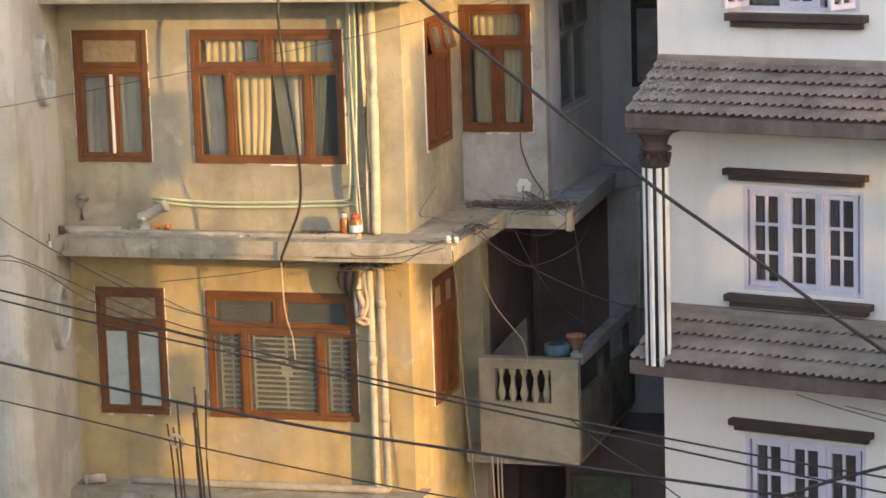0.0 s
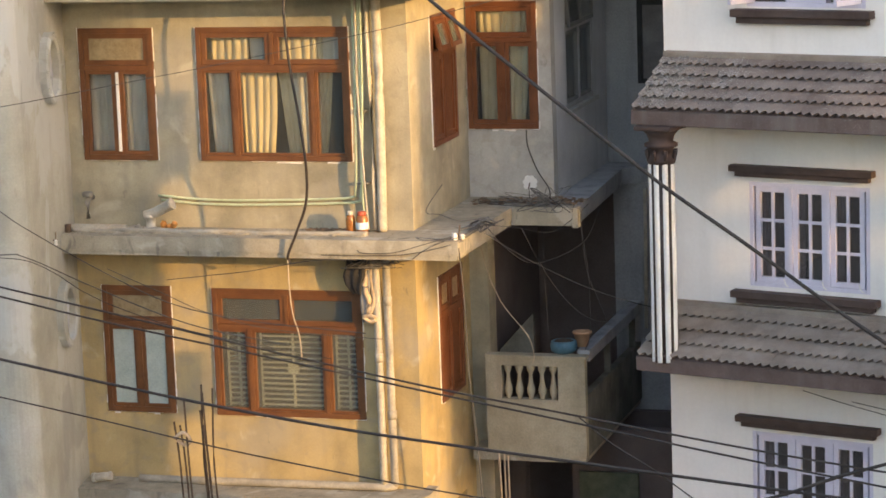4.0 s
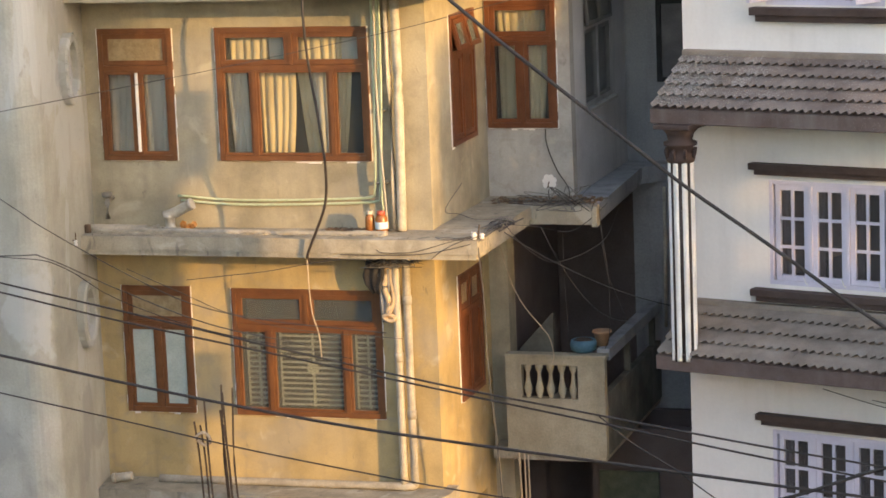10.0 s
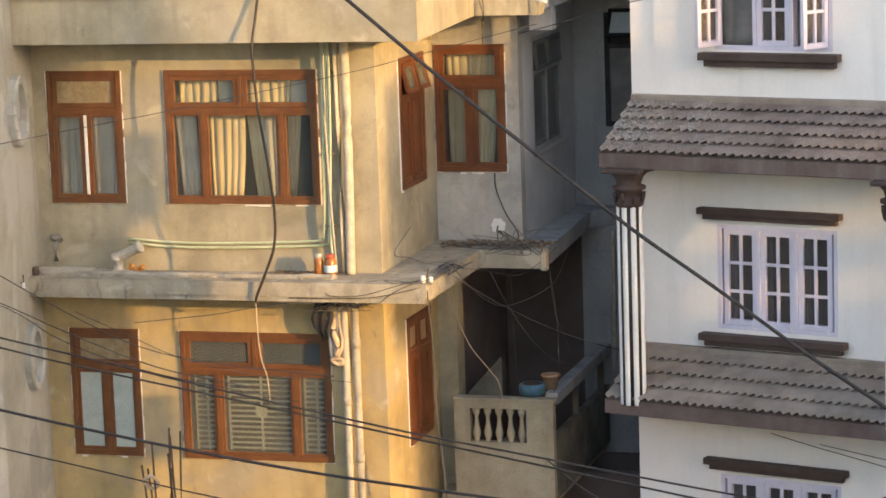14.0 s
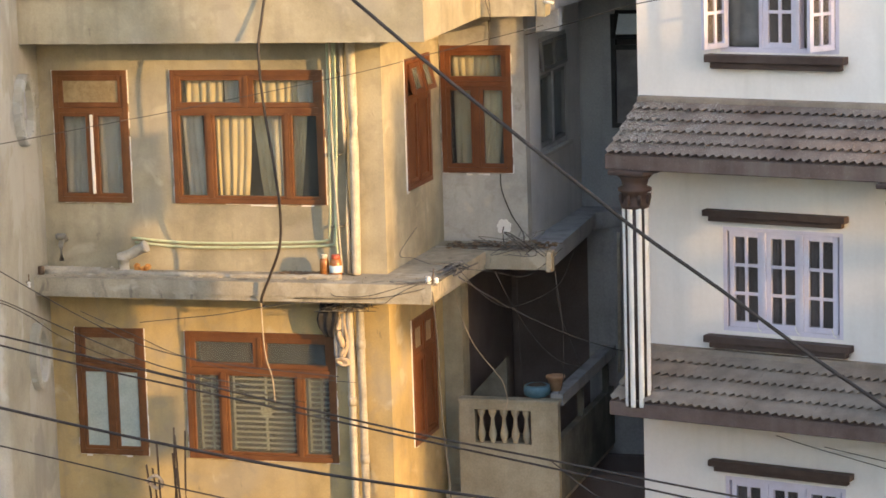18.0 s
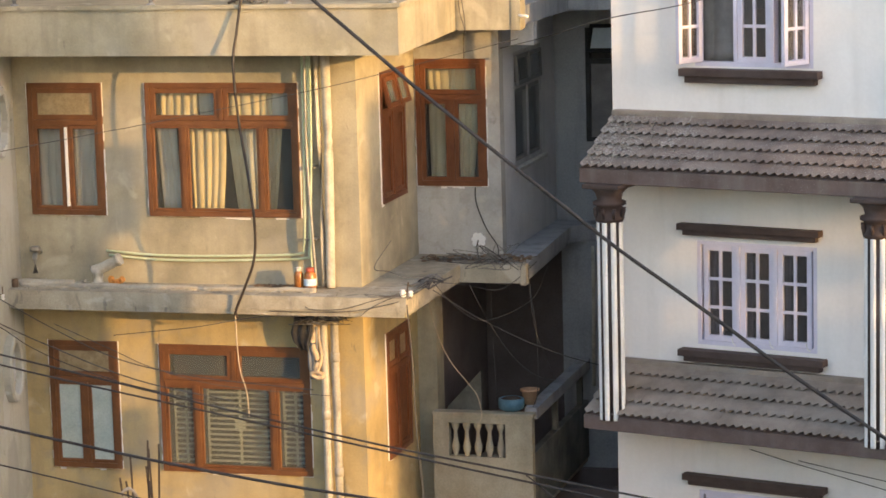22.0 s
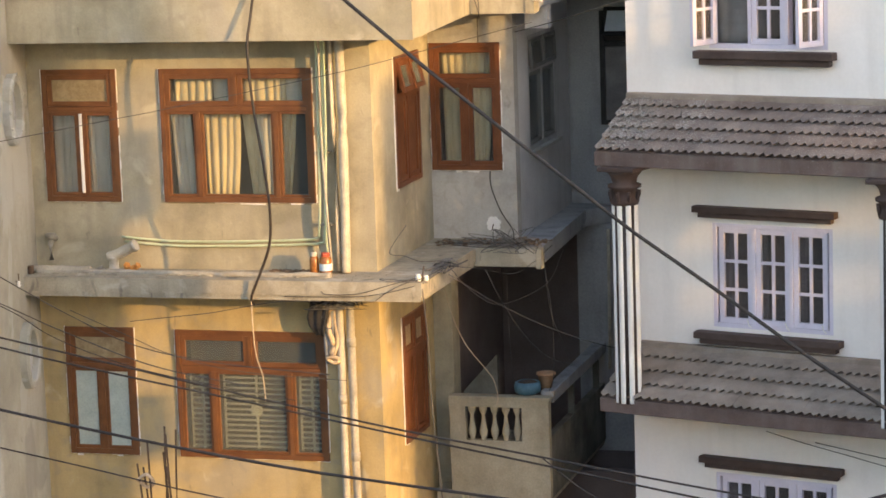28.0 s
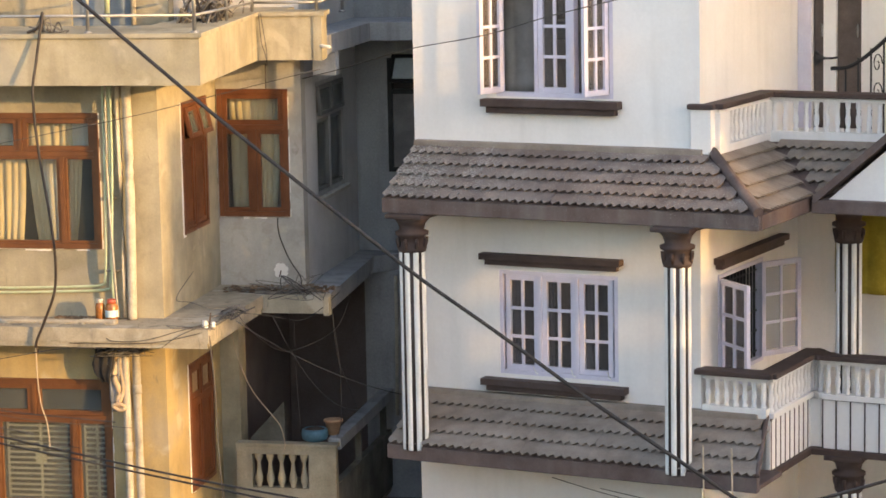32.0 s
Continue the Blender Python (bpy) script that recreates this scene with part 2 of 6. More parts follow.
RAGPALE = mat("pale_rope", [(0.40, 0.31, 0.22), (0.52, 0.42, 0.30)], 0.9, 9, 0.3)
CURTAINGREY = mat("grey_curtain", [(0.45, 0.42, 0.35), (0.57, 0.53, 0.44)], 0.95, 3.0, 0.15, 150)
# haze painted into the panes lifts their darks; GLASSDUST is real dust
GLASS = glass_mat("window_glass", haze=0.03)
GLASSWHITE = glass_mat("pale_veiled_glass", (0.78, 0.74, 0.73), 0.055, (0.6, 0.56, 0.56))
HAZYGLASS = glass_mat("hazy_glass", (0.8, 0.8, 0.8), 0.4, (0.6, 0.6, 0.6))
GLASSDUST = glass_mat("dusty_glass", (0.8, 0.85, 0.85), 0.07)
DIMPANE = mat("dim_pane", [(0.13, 0.125, 0.13), (0.19, 0.18, 0.185)], 0.25, 3.0, 0.02, 60, spec=0.5)
# pale blue base paints the sky's reflection into the open vent pane
SKYGLASS = mat("sky_tinted_pane", [(0.52, 0.62, 0.68), (0.62, 0.70, 0.75)], 0.2, 3.0, 0.02, 60, spec=1.0)
FROST = mat("frosted_glass", [(0.30, 0.375, 0.36), (0.40, 0.475, 0.45)], 0.35, 3.0, 0.05, 60, spec=0.5)
AMBERGLASS = mat("patterned_glass", [(0.22, 0.165, 0.09), (0.33, 0.26, 0.16)], 0.3, 9.0, 0.4, 60, spec=0.5)
GRILLE = mat("grille_paint", [(0.30, 0.285, 0.235), (0.40, 0.38, 0.32)], 0.6, 6.0, 0.1)
DARKSTEEL = mat("dark_steel_paint", [(0.10, 0.10, 0.10), (0.15, 0.15, 0.148)], 0.6, 6.0, 0.1)
PALESTEEL = mat("pale_grey_steel_paint", [(0.24, 0.24, 0.235), (0.33, 0.33, 0.32)], 0.6, 6.0, 0.1, streak=0.3)
LOUVRE = mat("grey_louvre", [(0.17, 0.16, 0.135), (0.24, 0.225, 0.19)], 0.6, 6.0, 0.1)
RUST = mat("rusty_iron", [(0.07, 0.045, 0.03), (0.13, 0.085, 0.055)], 0.8, 10.0, 0.3)
BLACKIRON = mat("black_iron", [(0.015, 0.015, 0.016), (0.03, 0.03, 0.032)], 0.5, 6.0, 0.05)
ASPHALT = mat("dusty_street", [(0.075, 0.07, 0.062), (0.13, 0.12, 0.105)], 0.95, 2.0, 0.4, 80)

# ---------------------------------------------------------------- mesh tools


def box(bm, x0, x1, y0, y1, z0, z1, bevel=0.0):
    m = Matrix.Translation(((x0 + x1) / 2, (y0 + y1) / 2, (z0 + z1) / 2)) @ Matrix.Diagonal((abs(x1 - x0), abs(y1 - y0), abs(z1 - z0), 1))
    r = bmesh.ops.create_cube(bm, size=1, matrix=m)
    if bevel:
        es = {e for v in r["verts"] for e in v.link_edges}
        bmesh.ops.bevel(bm, geom=list(es), offset=bevel, segments=2, affect='EDGES', profile=0.5)
    return bm


def boxes(*bs, bevel=0.0):
    bm = bmesh.new()
    for b in bs:
        box(bm, *b, bevel=bevel)
    return bm


def rod(bm, a, b, r, n=10, r2=None):
    a, b = Vector(a), Vector(b)
    d = b - a
    m = Matrix.Translation((a + b) / 2) @ d.to_track_quat('Z', 'Y').to_matrix().to_4x4()
    bmesh.ops.create_cone(bm, cap_ends=True, segments=n, radius1=r, radius2=r if r2 is None else r2, depth=d.length, matrix=m)
    return bm


def tube(pts, r, n=8):
    """A round tube swept along a line of points."""
    bm = bmesh.new()
    pts = [Vector(p) for p in pts]
    rings = []
    for i, p in enumerate(pts):
        d = (pts[min(i + 1, len(pts) - 1)] - pts[max(i - 1, 0)]).normalized()
        q = d.to_track_quat('Z', 'Y')
        rings.append([bm.verts.new(p + q @ Vector((r * math.cos(2 * math.pi * k / n), r * math.sin(2 * math.pi * k / n), 0))) for k in range(n)])
    for a, b in zip(rings, rings[1:]):
        for k in range(n):
            bm.faces.new((a[k], a[(k + 1) % n], b[(k + 1) % n], b[k]))
    bm.faces.new(rings[0][::-1])
    bm.faces.new(rings[-1])
    for f in bm.faces:
        f.smooth = len(f.verts) == 4
    return bm


def curve_pts(pts, n=8):
    """Catmull-Rom points through the given ones."""
    p = [Vector(q) for q in pts]
    p = [2 * p[0] - p[1]] + p + [2 * p[-1] - p[-2]]
    out = []
    for i in range(1, len(p) - 2):
        a, b, c, d = p[i - 1:i + 3]
        for k in range(n):
            t = k / n
            out.append(0.5 * (2 * b + (c - a) * t + (2 * a - 5 * b + 4 * c - d) * t * t + (3 * b - a - 3 * c + d) * t ** 3))
    return out + [p[-2]]


def lathe(profile, n=16, centre=(0, 0, 0)):
    """A turned form from (radius, height) pairs."""
    bm = bmesh.new()
    c = Vector(centre)
    rings = [[bm.verts.new(c + Vector((r * math.cos(2 * math.pi * k / n), r * math.sin(2 * math.pi * k / n), z))) for k in range(n)] for r, z in profile]
    for a, b in zip(rings, rings[1:]):
        for k in range(n):
            f = bm.faces.new((a[k], a[(k + 1) % n], b[(k + 1) % n], b[k]))
            f.smooth = True
    bm.faces.new(rings[0][::-1])
    bm.faces.new(rings[-1])
    return bm


def prism(outline, z0, z1):
    """An upright prism over a plan outline (counter-clockwise)."""
    bm = bmesh.new()
    lo = [bm.verts.new((x, y, z0)) for x, y in outline]
    hi = [bm.verts.new((x, y, z1)) for x, y in outline]
    n = len(lo)
    for i in range(n):
        bm.faces.new((lo[i], lo[(i + 1) % n], hi[(i + 1) % n], hi[i]))
    bm.faces.new(lo[::-1])
    bm.faces.new(hi)
    bmesh.ops.recalc_face_normals(bm, faces=bm.faces)
    return bm


def mesh_of(bm, name, material):
    me = bpy.data.meshes.new(name)
    bm.to_mesh(me)
    bm.free()
    me.materials.append(material)
    return me


def part(name, bm, material, parent=None, label="", at=None):
    """One mesh object, under a thing or a part."""
    ob = new(name, mesh_of(bm, name, material))
    if parent is not None:
        ob.parent = parent
    if at is not None:
        ob.matrix_basis = at
    if label:
        tagged(ob, label)
    return ob


def share(name, me, parent, m):
    ob = new(name, me)
    ob.parent = parent
    ob.matrix_basis = m
    return ob


def empty(name, m, label, category, group="", kind=""):
    ob = new(name)
    ob.matrix_basis = m
    return tagged(ob, label, category, group, kind)


def wall_mesh(u0, u1, z0, z1, thick, holes=()):
    """A wall in the local x-z plane, front face at y = 0, going back to thick, with openings right through it."""
    us = sorted({u0, u1, *[h[0] for h in holes], *[h[1] for h in holes]})
    zs = sorted({z0, z1, *[h[2] for h in holes], *[h[3] for h in holes]})
    us = [u for u in us if u0 <= u <= u1]
    zs = [z for z in zs if z0 <= z <= z1]
    bm = bmesh.new()

    def solid(i, k):
        if not (0 <= i < len(us) - 1 and 0 <= k < len(zs) - 1):
            return False
        cu, cz = (us[i] + us[i + 1]) / 2, (zs[k] + zs[k + 1]) / 2
        return not any(h[0] < cu < h[1] and h[2] < cz < h[3] for h in holes)
    for i in range(len(us) - 1):
        for k in range(len(zs) - 1):
            if not solid(i, k):
                continue
            a, b, c, d = us[i], us[i + 1], zs[k], zs[k + 1]

            def quad(*ps):
                bm.faces.new([bm.verts.new(p) for p in ps])
            quad((a, 0, c), (b, 0, c), (b, 0, d), (a, 0, d))
            quad((a, thick, c), (a, thick, d), (b, thick, d), (b, thick, c))
            if not solid(i - 1, k):
                quad((a, 0, c), (a, 0, d), (a, thick, d), (a, thick, c))
            if not solid(i + 1, k):
                quad((b, 0, c), (b, thick, c), (b, thick, d), (b, 0, d))
            if not solid(i, k - 1):
                quad((a, 0, c), (a, thick, c), (b, thick, c), (b, 0, c))
            if not solid(i, k + 1):
                quad((a, 0, d), (b, 0, d), (b, thick, d), (a, thick, d))
    bmesh.ops.remove_doubles(bm, verts=bm.verts, dist=0.0005)
    return bm


def framed(bm, x0, x1, z0, z1, w, y0, y1, bevel=0.004):
    """A rectangular frame of bars of width w."""
    box(bm, x0, x0 + w, y0, y1, z0, z1, bevel)
    box(bm, x1 - w, x1, y0, y1, z0, z1, bevel)
    box(bm, x0 + w, x1 - w, y0, y1, z0, z0 + w, bevel)
    box(bm, x0 + w, x1 - w, y0, y1, z1 - w, z1, bevel)


def wood_window(parent, m, w, h, lights, transoms, frame_w=0.06, glass=None, top_glass=None, wood=None, tilt=None):
    """A timber window: outer frame, a glazed transom row and sashes below.
    lights, transoms: (from, to) across the width, for each glazed sash. tilt: degrees by which the transom sash stands open."""
    wood = wood or WOOD
    glass = glass or GLASS
    win = part("window", boxes(), wood, parent, at=m)
    bm = win_frame = bmesh.new()
    rail = h * 0.70
    framed(bm, 0, w, 0, h, frame_w, -0.03, 0.07)
    box(bm, frame_w, w - frame_w, -0.028, 0.068, rail - 0.03, rail + 0.03, 0.004)
    for a, b in zip(lights, lights[1:]):
        c = (a[1] + b[0]) / 2 * w
        box(bm, c - 0.03, c + 0.03, -0.028, 0.068, frame_w, rail - 0.03, 0.004)
    for a, b in zip(transoms, transoms[1:]):
        c = (a[1] + b[0]) / 2 * w
        box(bm, c - 0.025, c + 0.025, -0.028, 0.068, rail + 0.03, h - frame_w, 0.004)
    part("frame", bm, wood, win)
    cb = bmesh.new()
    rg = random.Random(int(w * 1000))
    for k in range(16):
        z0, z1 = h * k / 16, h * (k + 1) / 16
        box(cb, -rg.uniform(0.006, 0.018), 0.004, -0.012, 0.03, z0, z1)
        if rg.random() < 0.9:
            box(cb, w - 0.004, w + rg.uniform(0.003, 0.012), -0.012, 0.03, z0, z1)
    for k in range(12):
        box(cb, w * k / 12, w * (k + 1) / 12, -0.008, 0.03, -rg.uniform(0.002, 0.012) - 0.02 * (rg.random() < 0.12), 0.004)
    tagged(part("caulking", cb, STRIPE, win, "uneven white caulking"), kind="stuff")

    def sash(x0, x1, z0, z1, g, bar, open_deg=None):
        bm = bmesh.new()
        framed(bm, x0, x1, z0, z1, bar, -0.015, 0.03, 0.003)
        gb = boxes((x0 + bar - 0.006, x1 - bar + 0.006, 0.006, 0.011, z0 + bar - 0.006, z1 - bar + 0.006))
        s = part("sash", bm, wood, win)
        p = part("pane", gb, g, win)
        if g in (GLASS, GLASSDUST):
            p.visible_shadow = False
        if open_deg:
            t = Matrix.Translation((0, -0.03, z1)) @ Matrix.Rotation(radians(-open_deg), 4, 'X') @ Matrix.Translation((0, 0, -z1))
            s.matrix_basis = t
            p.matrix_basis = t
    edge = [0.0] + [(a[1] + b[0]) / 2 for a, b in zip(lights, lights[1:])] + [1.0]
    for i, (a, b) in enumerate(lights):
        x0 = frame_w if i == 0 else edge[i] * w + 0.03
        x1 = w - frame_w if i == len(lights) - 1 else edge[i + 1] * w - 0.03
        bar = max(0.02, min(a * w - x0, x1 - b * w))
        sash(x0 + 0.002, x1 - 0.002, frame_w + 0.002, rail - 0.032, glass, bar)
    edge = [0.0] + [(a[1] + b[0]) / 2 for a, b in zip(transoms, transoms[1:])] + [1.0]
    for i, (a, b) in enumerate(transoms):
        x0 = frame_w if i == 0 else edge[i] * w + 0.025
        x1 = w - frame_w if i == len(transoms) - 1 else edge[i + 1] * w - 0.025
        sash(x0 + 0.002, x1 - 0.002, rail + 0.032, h - frame_w - 0.002, top_glass or glass, 0.055, tilt)
    return win


def curtain(m, w, h, mat_, folds, label, seed=0, gather=0.0, lean=0.0, depth=1.0):
    """A hanging curtain with uneven pleats; m puts its top left corner, lean shifts its hem sideways."""
    rng = random.Random(seed)
    bm = bmesh.new()
    per, nz = 10, 10
    nx = folds * per
    widths = [rng.uniform(0.6, 1.4) for _ in range(folds)]
    edges = [sum(widths[:k]) / sum(widths) for k in range(folds + 1)]
    deep = [rng.uniform(0.022, 0.05) * depth for _ in range(folds)]
    drift = [rng.uniform(-0.02, 0.02) for _ in range(folds + 1)]
    grid = []
    for k in range(nz + 1):
        v = k / nz
        row = []
        for i in range(nx + 1):
            j, f = min(i // per, folds - 1), (i - min(i // per, folds - 1) * per) / per
            s = edges[j] + (edges[j + 1] - edges[j]) * f
            y = -deep[j] * (math.sin(math.pi * f) ** 0.8) * (0.55 + 0.45 * v) + 0.006 * math.sin(7 * v + j)
            x = s * w * (1 - gather * v ** 1.5) + lean * v + drift[j] * (1 - f) * v + drift[j + 1] * f * v
            row.append(bm.verts.new((x, y, -h * v)))
        grid.append(row)
    for a, b in zip(grid, grid[1:]):
        for i in range(nx):
            f = bm.faces.new((a[i], b[i], b[i + 1], a[i + 1]))
            f.smooth = True
    ob = part("curtain", bm, mat_, at=m)
    so = ob.modifiers.new("thick", 'SOLIDIFY')
    so.thickness = 0.003
    return tagged(ob, label, "curtain", "window curtains")


# ---------------------------------------------------------------- ground
ground = part("ground", prism([(-400, -400), (400, -400), (400, 400), (-400, 400)], -0.3, 0.0), ASPHALT)
tagged(ground, "dusty grey street ground between the houses", "ground", kind="structure")

# ---------------------------------------------------------------- the cement apartment house
flat = empty("apartment_house", pose(0, 0, 0), "plastered cement apartment house with wooden windows and ledges", "house")
LX = -1.62                       # inner corner with the rounded bay
Z1, Z2, Z3 = 3.0, 5.97, 8.60     # floor tops: lower ledge, upper ledge, underside of the terrace band
WIN_A = (-1.418, -0.515, 6.735, 8.235)
WIN_B = (0.006, 1.800, 6.735, 8.235)
WIN_C = (-1.306, -0.46, 3.80, 5.285)
WIN_D = (0.042, 1.832, 3.80, 5.273)
part("front_wall", wall_mesh(LX - 0.1, 2.47, 5.8, 9.0, 0.2, [WIN_A, WIN_B]), PLASTER, flat)
part("front_wall", wall_mesh(LX - 0.1, 2.47, 0.0, 5.8, 0.2, [WIN_C, WIN_D, (-1.15, -0.1, 1.2, 2.62)]), OCHRE, flat, "lower storey wall with sunlit gold tinted into its plaster")
# flank beside the pipes, facing east
east = Matrix.Translation((2.47, 0.2, 0)) @ Matrix.Rotation(radians(90), 4, 'Z')
WIN_S = (0.65, 1.62, 6.77, 8.26)
WIN_SL = (0.62, 1.56, 3.81, 5.285)
WIN_SG = (0.62, 1.56, 1.0, 2.55)
part("side_wall", wall_mesh(0.0, 2.1, 5.8, 9.0, 0.2, [WIN_S]), PLASTER, flat, at=east)
part("side_wall", wall_mesh(0.0, 2.1, 0.0, 5.8, 0.2, [WIN_SL, WIN_SG]), OCHRE, flat, "lower storey wall with sunlit gold tinted into its plaster", at=east)
EY = 2.3
WIN_E = (2.487, 3.34, 6.79, 8.29)
part("set_back_wall", wall_mesh(2.47, 3.5, Z2 - 0.2, 9.0, 0.2, [WIN_E]), GREYCEMENT, flat, at=pose(0, EY, 0))
part("pillar", boxes((2.471, 2.70, 2.15, 2.45, 0, Z2 - 0.21)), PLASTER, flat)
flank = Matrix.Translation((3.5, EY + 0.2, 0)) @ Matrix.Rotation(radians(90), 4, 'Z')
WIN_F = (0.50, 1.92, 6.92, 8.3)
part("flank_wall", wall_mesh(0.0, 2.65, Z2 - 0.2, 12.0, 0.2, [WIN_F]), DARKWALL, flat, at=flank)
part("rear_wing_wall", wall_mesh(3.3, 6.55, 5.75, 12.0, 0.2, [(3.914, 4.793, 6.984, 8.427)]), REARCEMENT, flat, at=pose(0, 5.15, 0))
part("rear_wing_wall", wall_mesh(3.62, 6.55, 0.0, 5.75, 0.2), REARCEMENT, flat, "grey lower wall of the rear wing", at=pose(0, 4.86, 0))

# slabs with their drip edge
OUT = [(LX - 0.3, 0.25), (LX - 0.3, -0.65), (3.16, -0.65), (3.16, 1.62), (3.93, 1.62), (3.923, 1.78), (3.3, 1.78), (3.3, 2.4), (2.4, 2.4), (2.4, 0.25)]
OUT_REAR = [(3.3, 1.78), (3.923, 1.78), (3.80, 4.62), (4.06, 4.90), (6.6, 4.90), (6.6, 5.2), (3.3, 5.2)]
part("upper_ledge", prism(OUT, Z2 - 0.155, Z2), LEDGE, flat)
part("rear_ledge", prism(OUT_REAR, Z2 - 0.155, Z2), REARCEMENT, flat, "grey slab edge of the rear wing")
part("slab_lip", boxes((3.875, 3.945, 1.60, 1.74, Z2 - 0.235, Z2 - 0.01), bevel=0.012), LEDGE, flat)
OUT2 = [(LX - 0.3, 0.25), (LX - 0.3, -0.628), (3.138, -0.628), (3.138, 1.642), (3.915, 1.642), (3.909, 1.78), (3.3, 1.78), (3.3, 2.4), (2.4, 2.4), (2.4, 0.25)]
OUT2_REAR = [(3.3, 1.78), (3.909, 1.78), (3.782, 4.63), (4.05, 4.92), (6.6, 4.92), (6.6, 5.2), (3.3, 5.2)]
part("ledge_soffit", prism(OUT2, Z2 - 0.215, Z2 - 0.155), LEDGE, flat)
part("rear_soffit", prism(OUT2_REAR, Z2 - 0.215, Z2 - 0.155), REARCEMENT, flat)
LOW = [(LX - 0.3, 0.19), (LX - 0.3, -0.58), (2.47, -0.58), (2.60, -0.2), (2.60, 0.19)]
part("lower_ledge", prism(LOW, Z1 - 0.14, Z1 + 0.01), LEDGE, flat)


def rising(bm, k=0.036):
    """Lets a slab rise a little towards the back."""
    for v in bm.verts:
        v.co.z += k * min(2.6, max(0.0, v.co.y + 0.75))
    return bm


TER = [(LX - 0.3, 0.1), (LX - 0.3, -0.75), (3.19, -0.75), (3.19, 1.57), (3.95, 1.57), (3.95, 1.80), (3.45, 1.80), (3.45, 2.4), (2.4, 2.4), (2.4, 0.1)]
part("terrace_band", rising(prism(TER, Z3 - 0.005, 9.10)), FASCIA, flat)
COP = [(LX - 0.3, 0.1), (LX - 0.3, -0.785), (3.225, -0.785), (3.225, 1.535), (3.985, 1.535), (3.985, 1.82), (3.45, 1.82), (3.45, 2.4), (2.4, 2.4), (2.4, 0.1)]
part("terrace_coping", rising(prism(COP, 9.10, 9.145)), FASCIA, flat)
part("band_edge", rising(boxes((3.85, 3.951, 1.555, 1.62, Z3 - 0.008, 9.10))), FASCIA, flat)
FSL = [(3.40, 1.805), (3.95, 1.805), (3.95, 4.05), (6.6, 4.05), (6.6, 5.4), (3.40, 5.4)]
part("flank_slab", rising(prism(FSL, 8.62, 8.84), 0.04), REARCEMENT, flat)
part("beam_end", boxes((3.66, 3.93, 2.27, 2.45, 8.45, 8.73)), DARKWALL, flat)
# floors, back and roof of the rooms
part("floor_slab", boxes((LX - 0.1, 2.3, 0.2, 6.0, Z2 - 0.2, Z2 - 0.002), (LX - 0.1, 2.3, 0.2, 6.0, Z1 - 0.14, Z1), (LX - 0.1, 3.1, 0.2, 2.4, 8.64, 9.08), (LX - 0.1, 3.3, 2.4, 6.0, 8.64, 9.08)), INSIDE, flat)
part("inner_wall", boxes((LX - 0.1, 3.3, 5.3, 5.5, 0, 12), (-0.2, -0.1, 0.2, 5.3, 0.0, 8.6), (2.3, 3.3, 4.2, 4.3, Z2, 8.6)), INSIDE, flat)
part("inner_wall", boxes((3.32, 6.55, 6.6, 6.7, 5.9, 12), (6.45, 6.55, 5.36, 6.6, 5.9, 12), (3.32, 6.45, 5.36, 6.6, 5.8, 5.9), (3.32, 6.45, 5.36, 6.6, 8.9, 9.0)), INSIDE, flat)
part("roof", boxes((LX - 4.0, 3.5, 2.2, 8.0, 12.0, 12.2)), FASCIA, flat)

# windows of the house
B3 = [(0.075, 0.215), (0.28, 0.725), (0.79, 0.945)]
wood_window(flat, pose(WIN_A[0], 0.0, WIN_A[2]), 0.903, 1.5, [(0.16, 0.42), (0.58, 0.84)], [(0.1, 0.9)], top_glass=AMBERGLASS)
win_a = [o for o in flat.children if o.name.startswith("window")][0]
part("cover_strip", boxes((0.437, 0.475, -0.036, -0.02, 0.10, 1.0), bevel=0.004), STRIPE, win_a, "white painted cover strip")
wood_window(flat, pose(WIN_B[0], 0.0, WIN_B[2]), 1.794, 1.5, B3, [(0.07, 0.46), (0.54, 0.95)])
wood_window(flat, pose(WIN_C[0], 0.0, WIN_C[2]), 0.846, 1.485, [(0.14, 0.43), (0.59, 0.88)], [(0.1, 0.9)], glass=FROST, top_glass=AMBERGLASS)
wood_window(flat, pose(WIN_D[0], 0.0, WIN_D[2]), 1.79, 1.473, B3, [(0.07, 0.46), (0.54, 0.95)], glass=GLASSDUST, top_glass=GLASSDUST)
wood_window(flat, pose(WIN_E[0], EY, WIN_E[2]), 0.853, 1.5, [(0.16, 0.42), (0.60, 0.86)], [(0.1, 0.9)], wood=WOODRED)
wood_window(flat, east @ pose(WIN_S[0], 0, WIN_S[2]), 0.97, 1.49, [(0.16, 0.42), (0.58, 0.84)], [(0.06, 0.47), (0.53, 0.94)], wood=WOODRED, tilt=14, glass=WOODRED, top_glass=GLASSDUST)
wood_window(flat, east @ pose(WIN_SL[0], 0, WIN_SL[2]), 0.94, 1.475, [(0.16, 0.42), (0.58, 0.84)], [(0.06, 0.47), (0.53, 0.94)], wood=WOODRED, glass=WOODRED, top_glass=AMBERGLASS)

# ---------------------------------------------------------------- rounded bay beside it
BW = 10.4                                             # the bay's side leans a little towards the street corner
bd = Vector((math.sin(radians(BW)), -math.cos(radians(BW))))
bn = Vector((-bd.y, bd.x))
bay = empty("corner_bay", pose(0, 0, 0), "rounded pale plastered corner bay with ring ornaments", "house")
c0 = Vector((LX, 0.1))
c1 = c0 + bd * 2.0
outline = [c0, c0 + bd * 1.8]
cen = c1 - bn * 0.28 + bd * 0.0
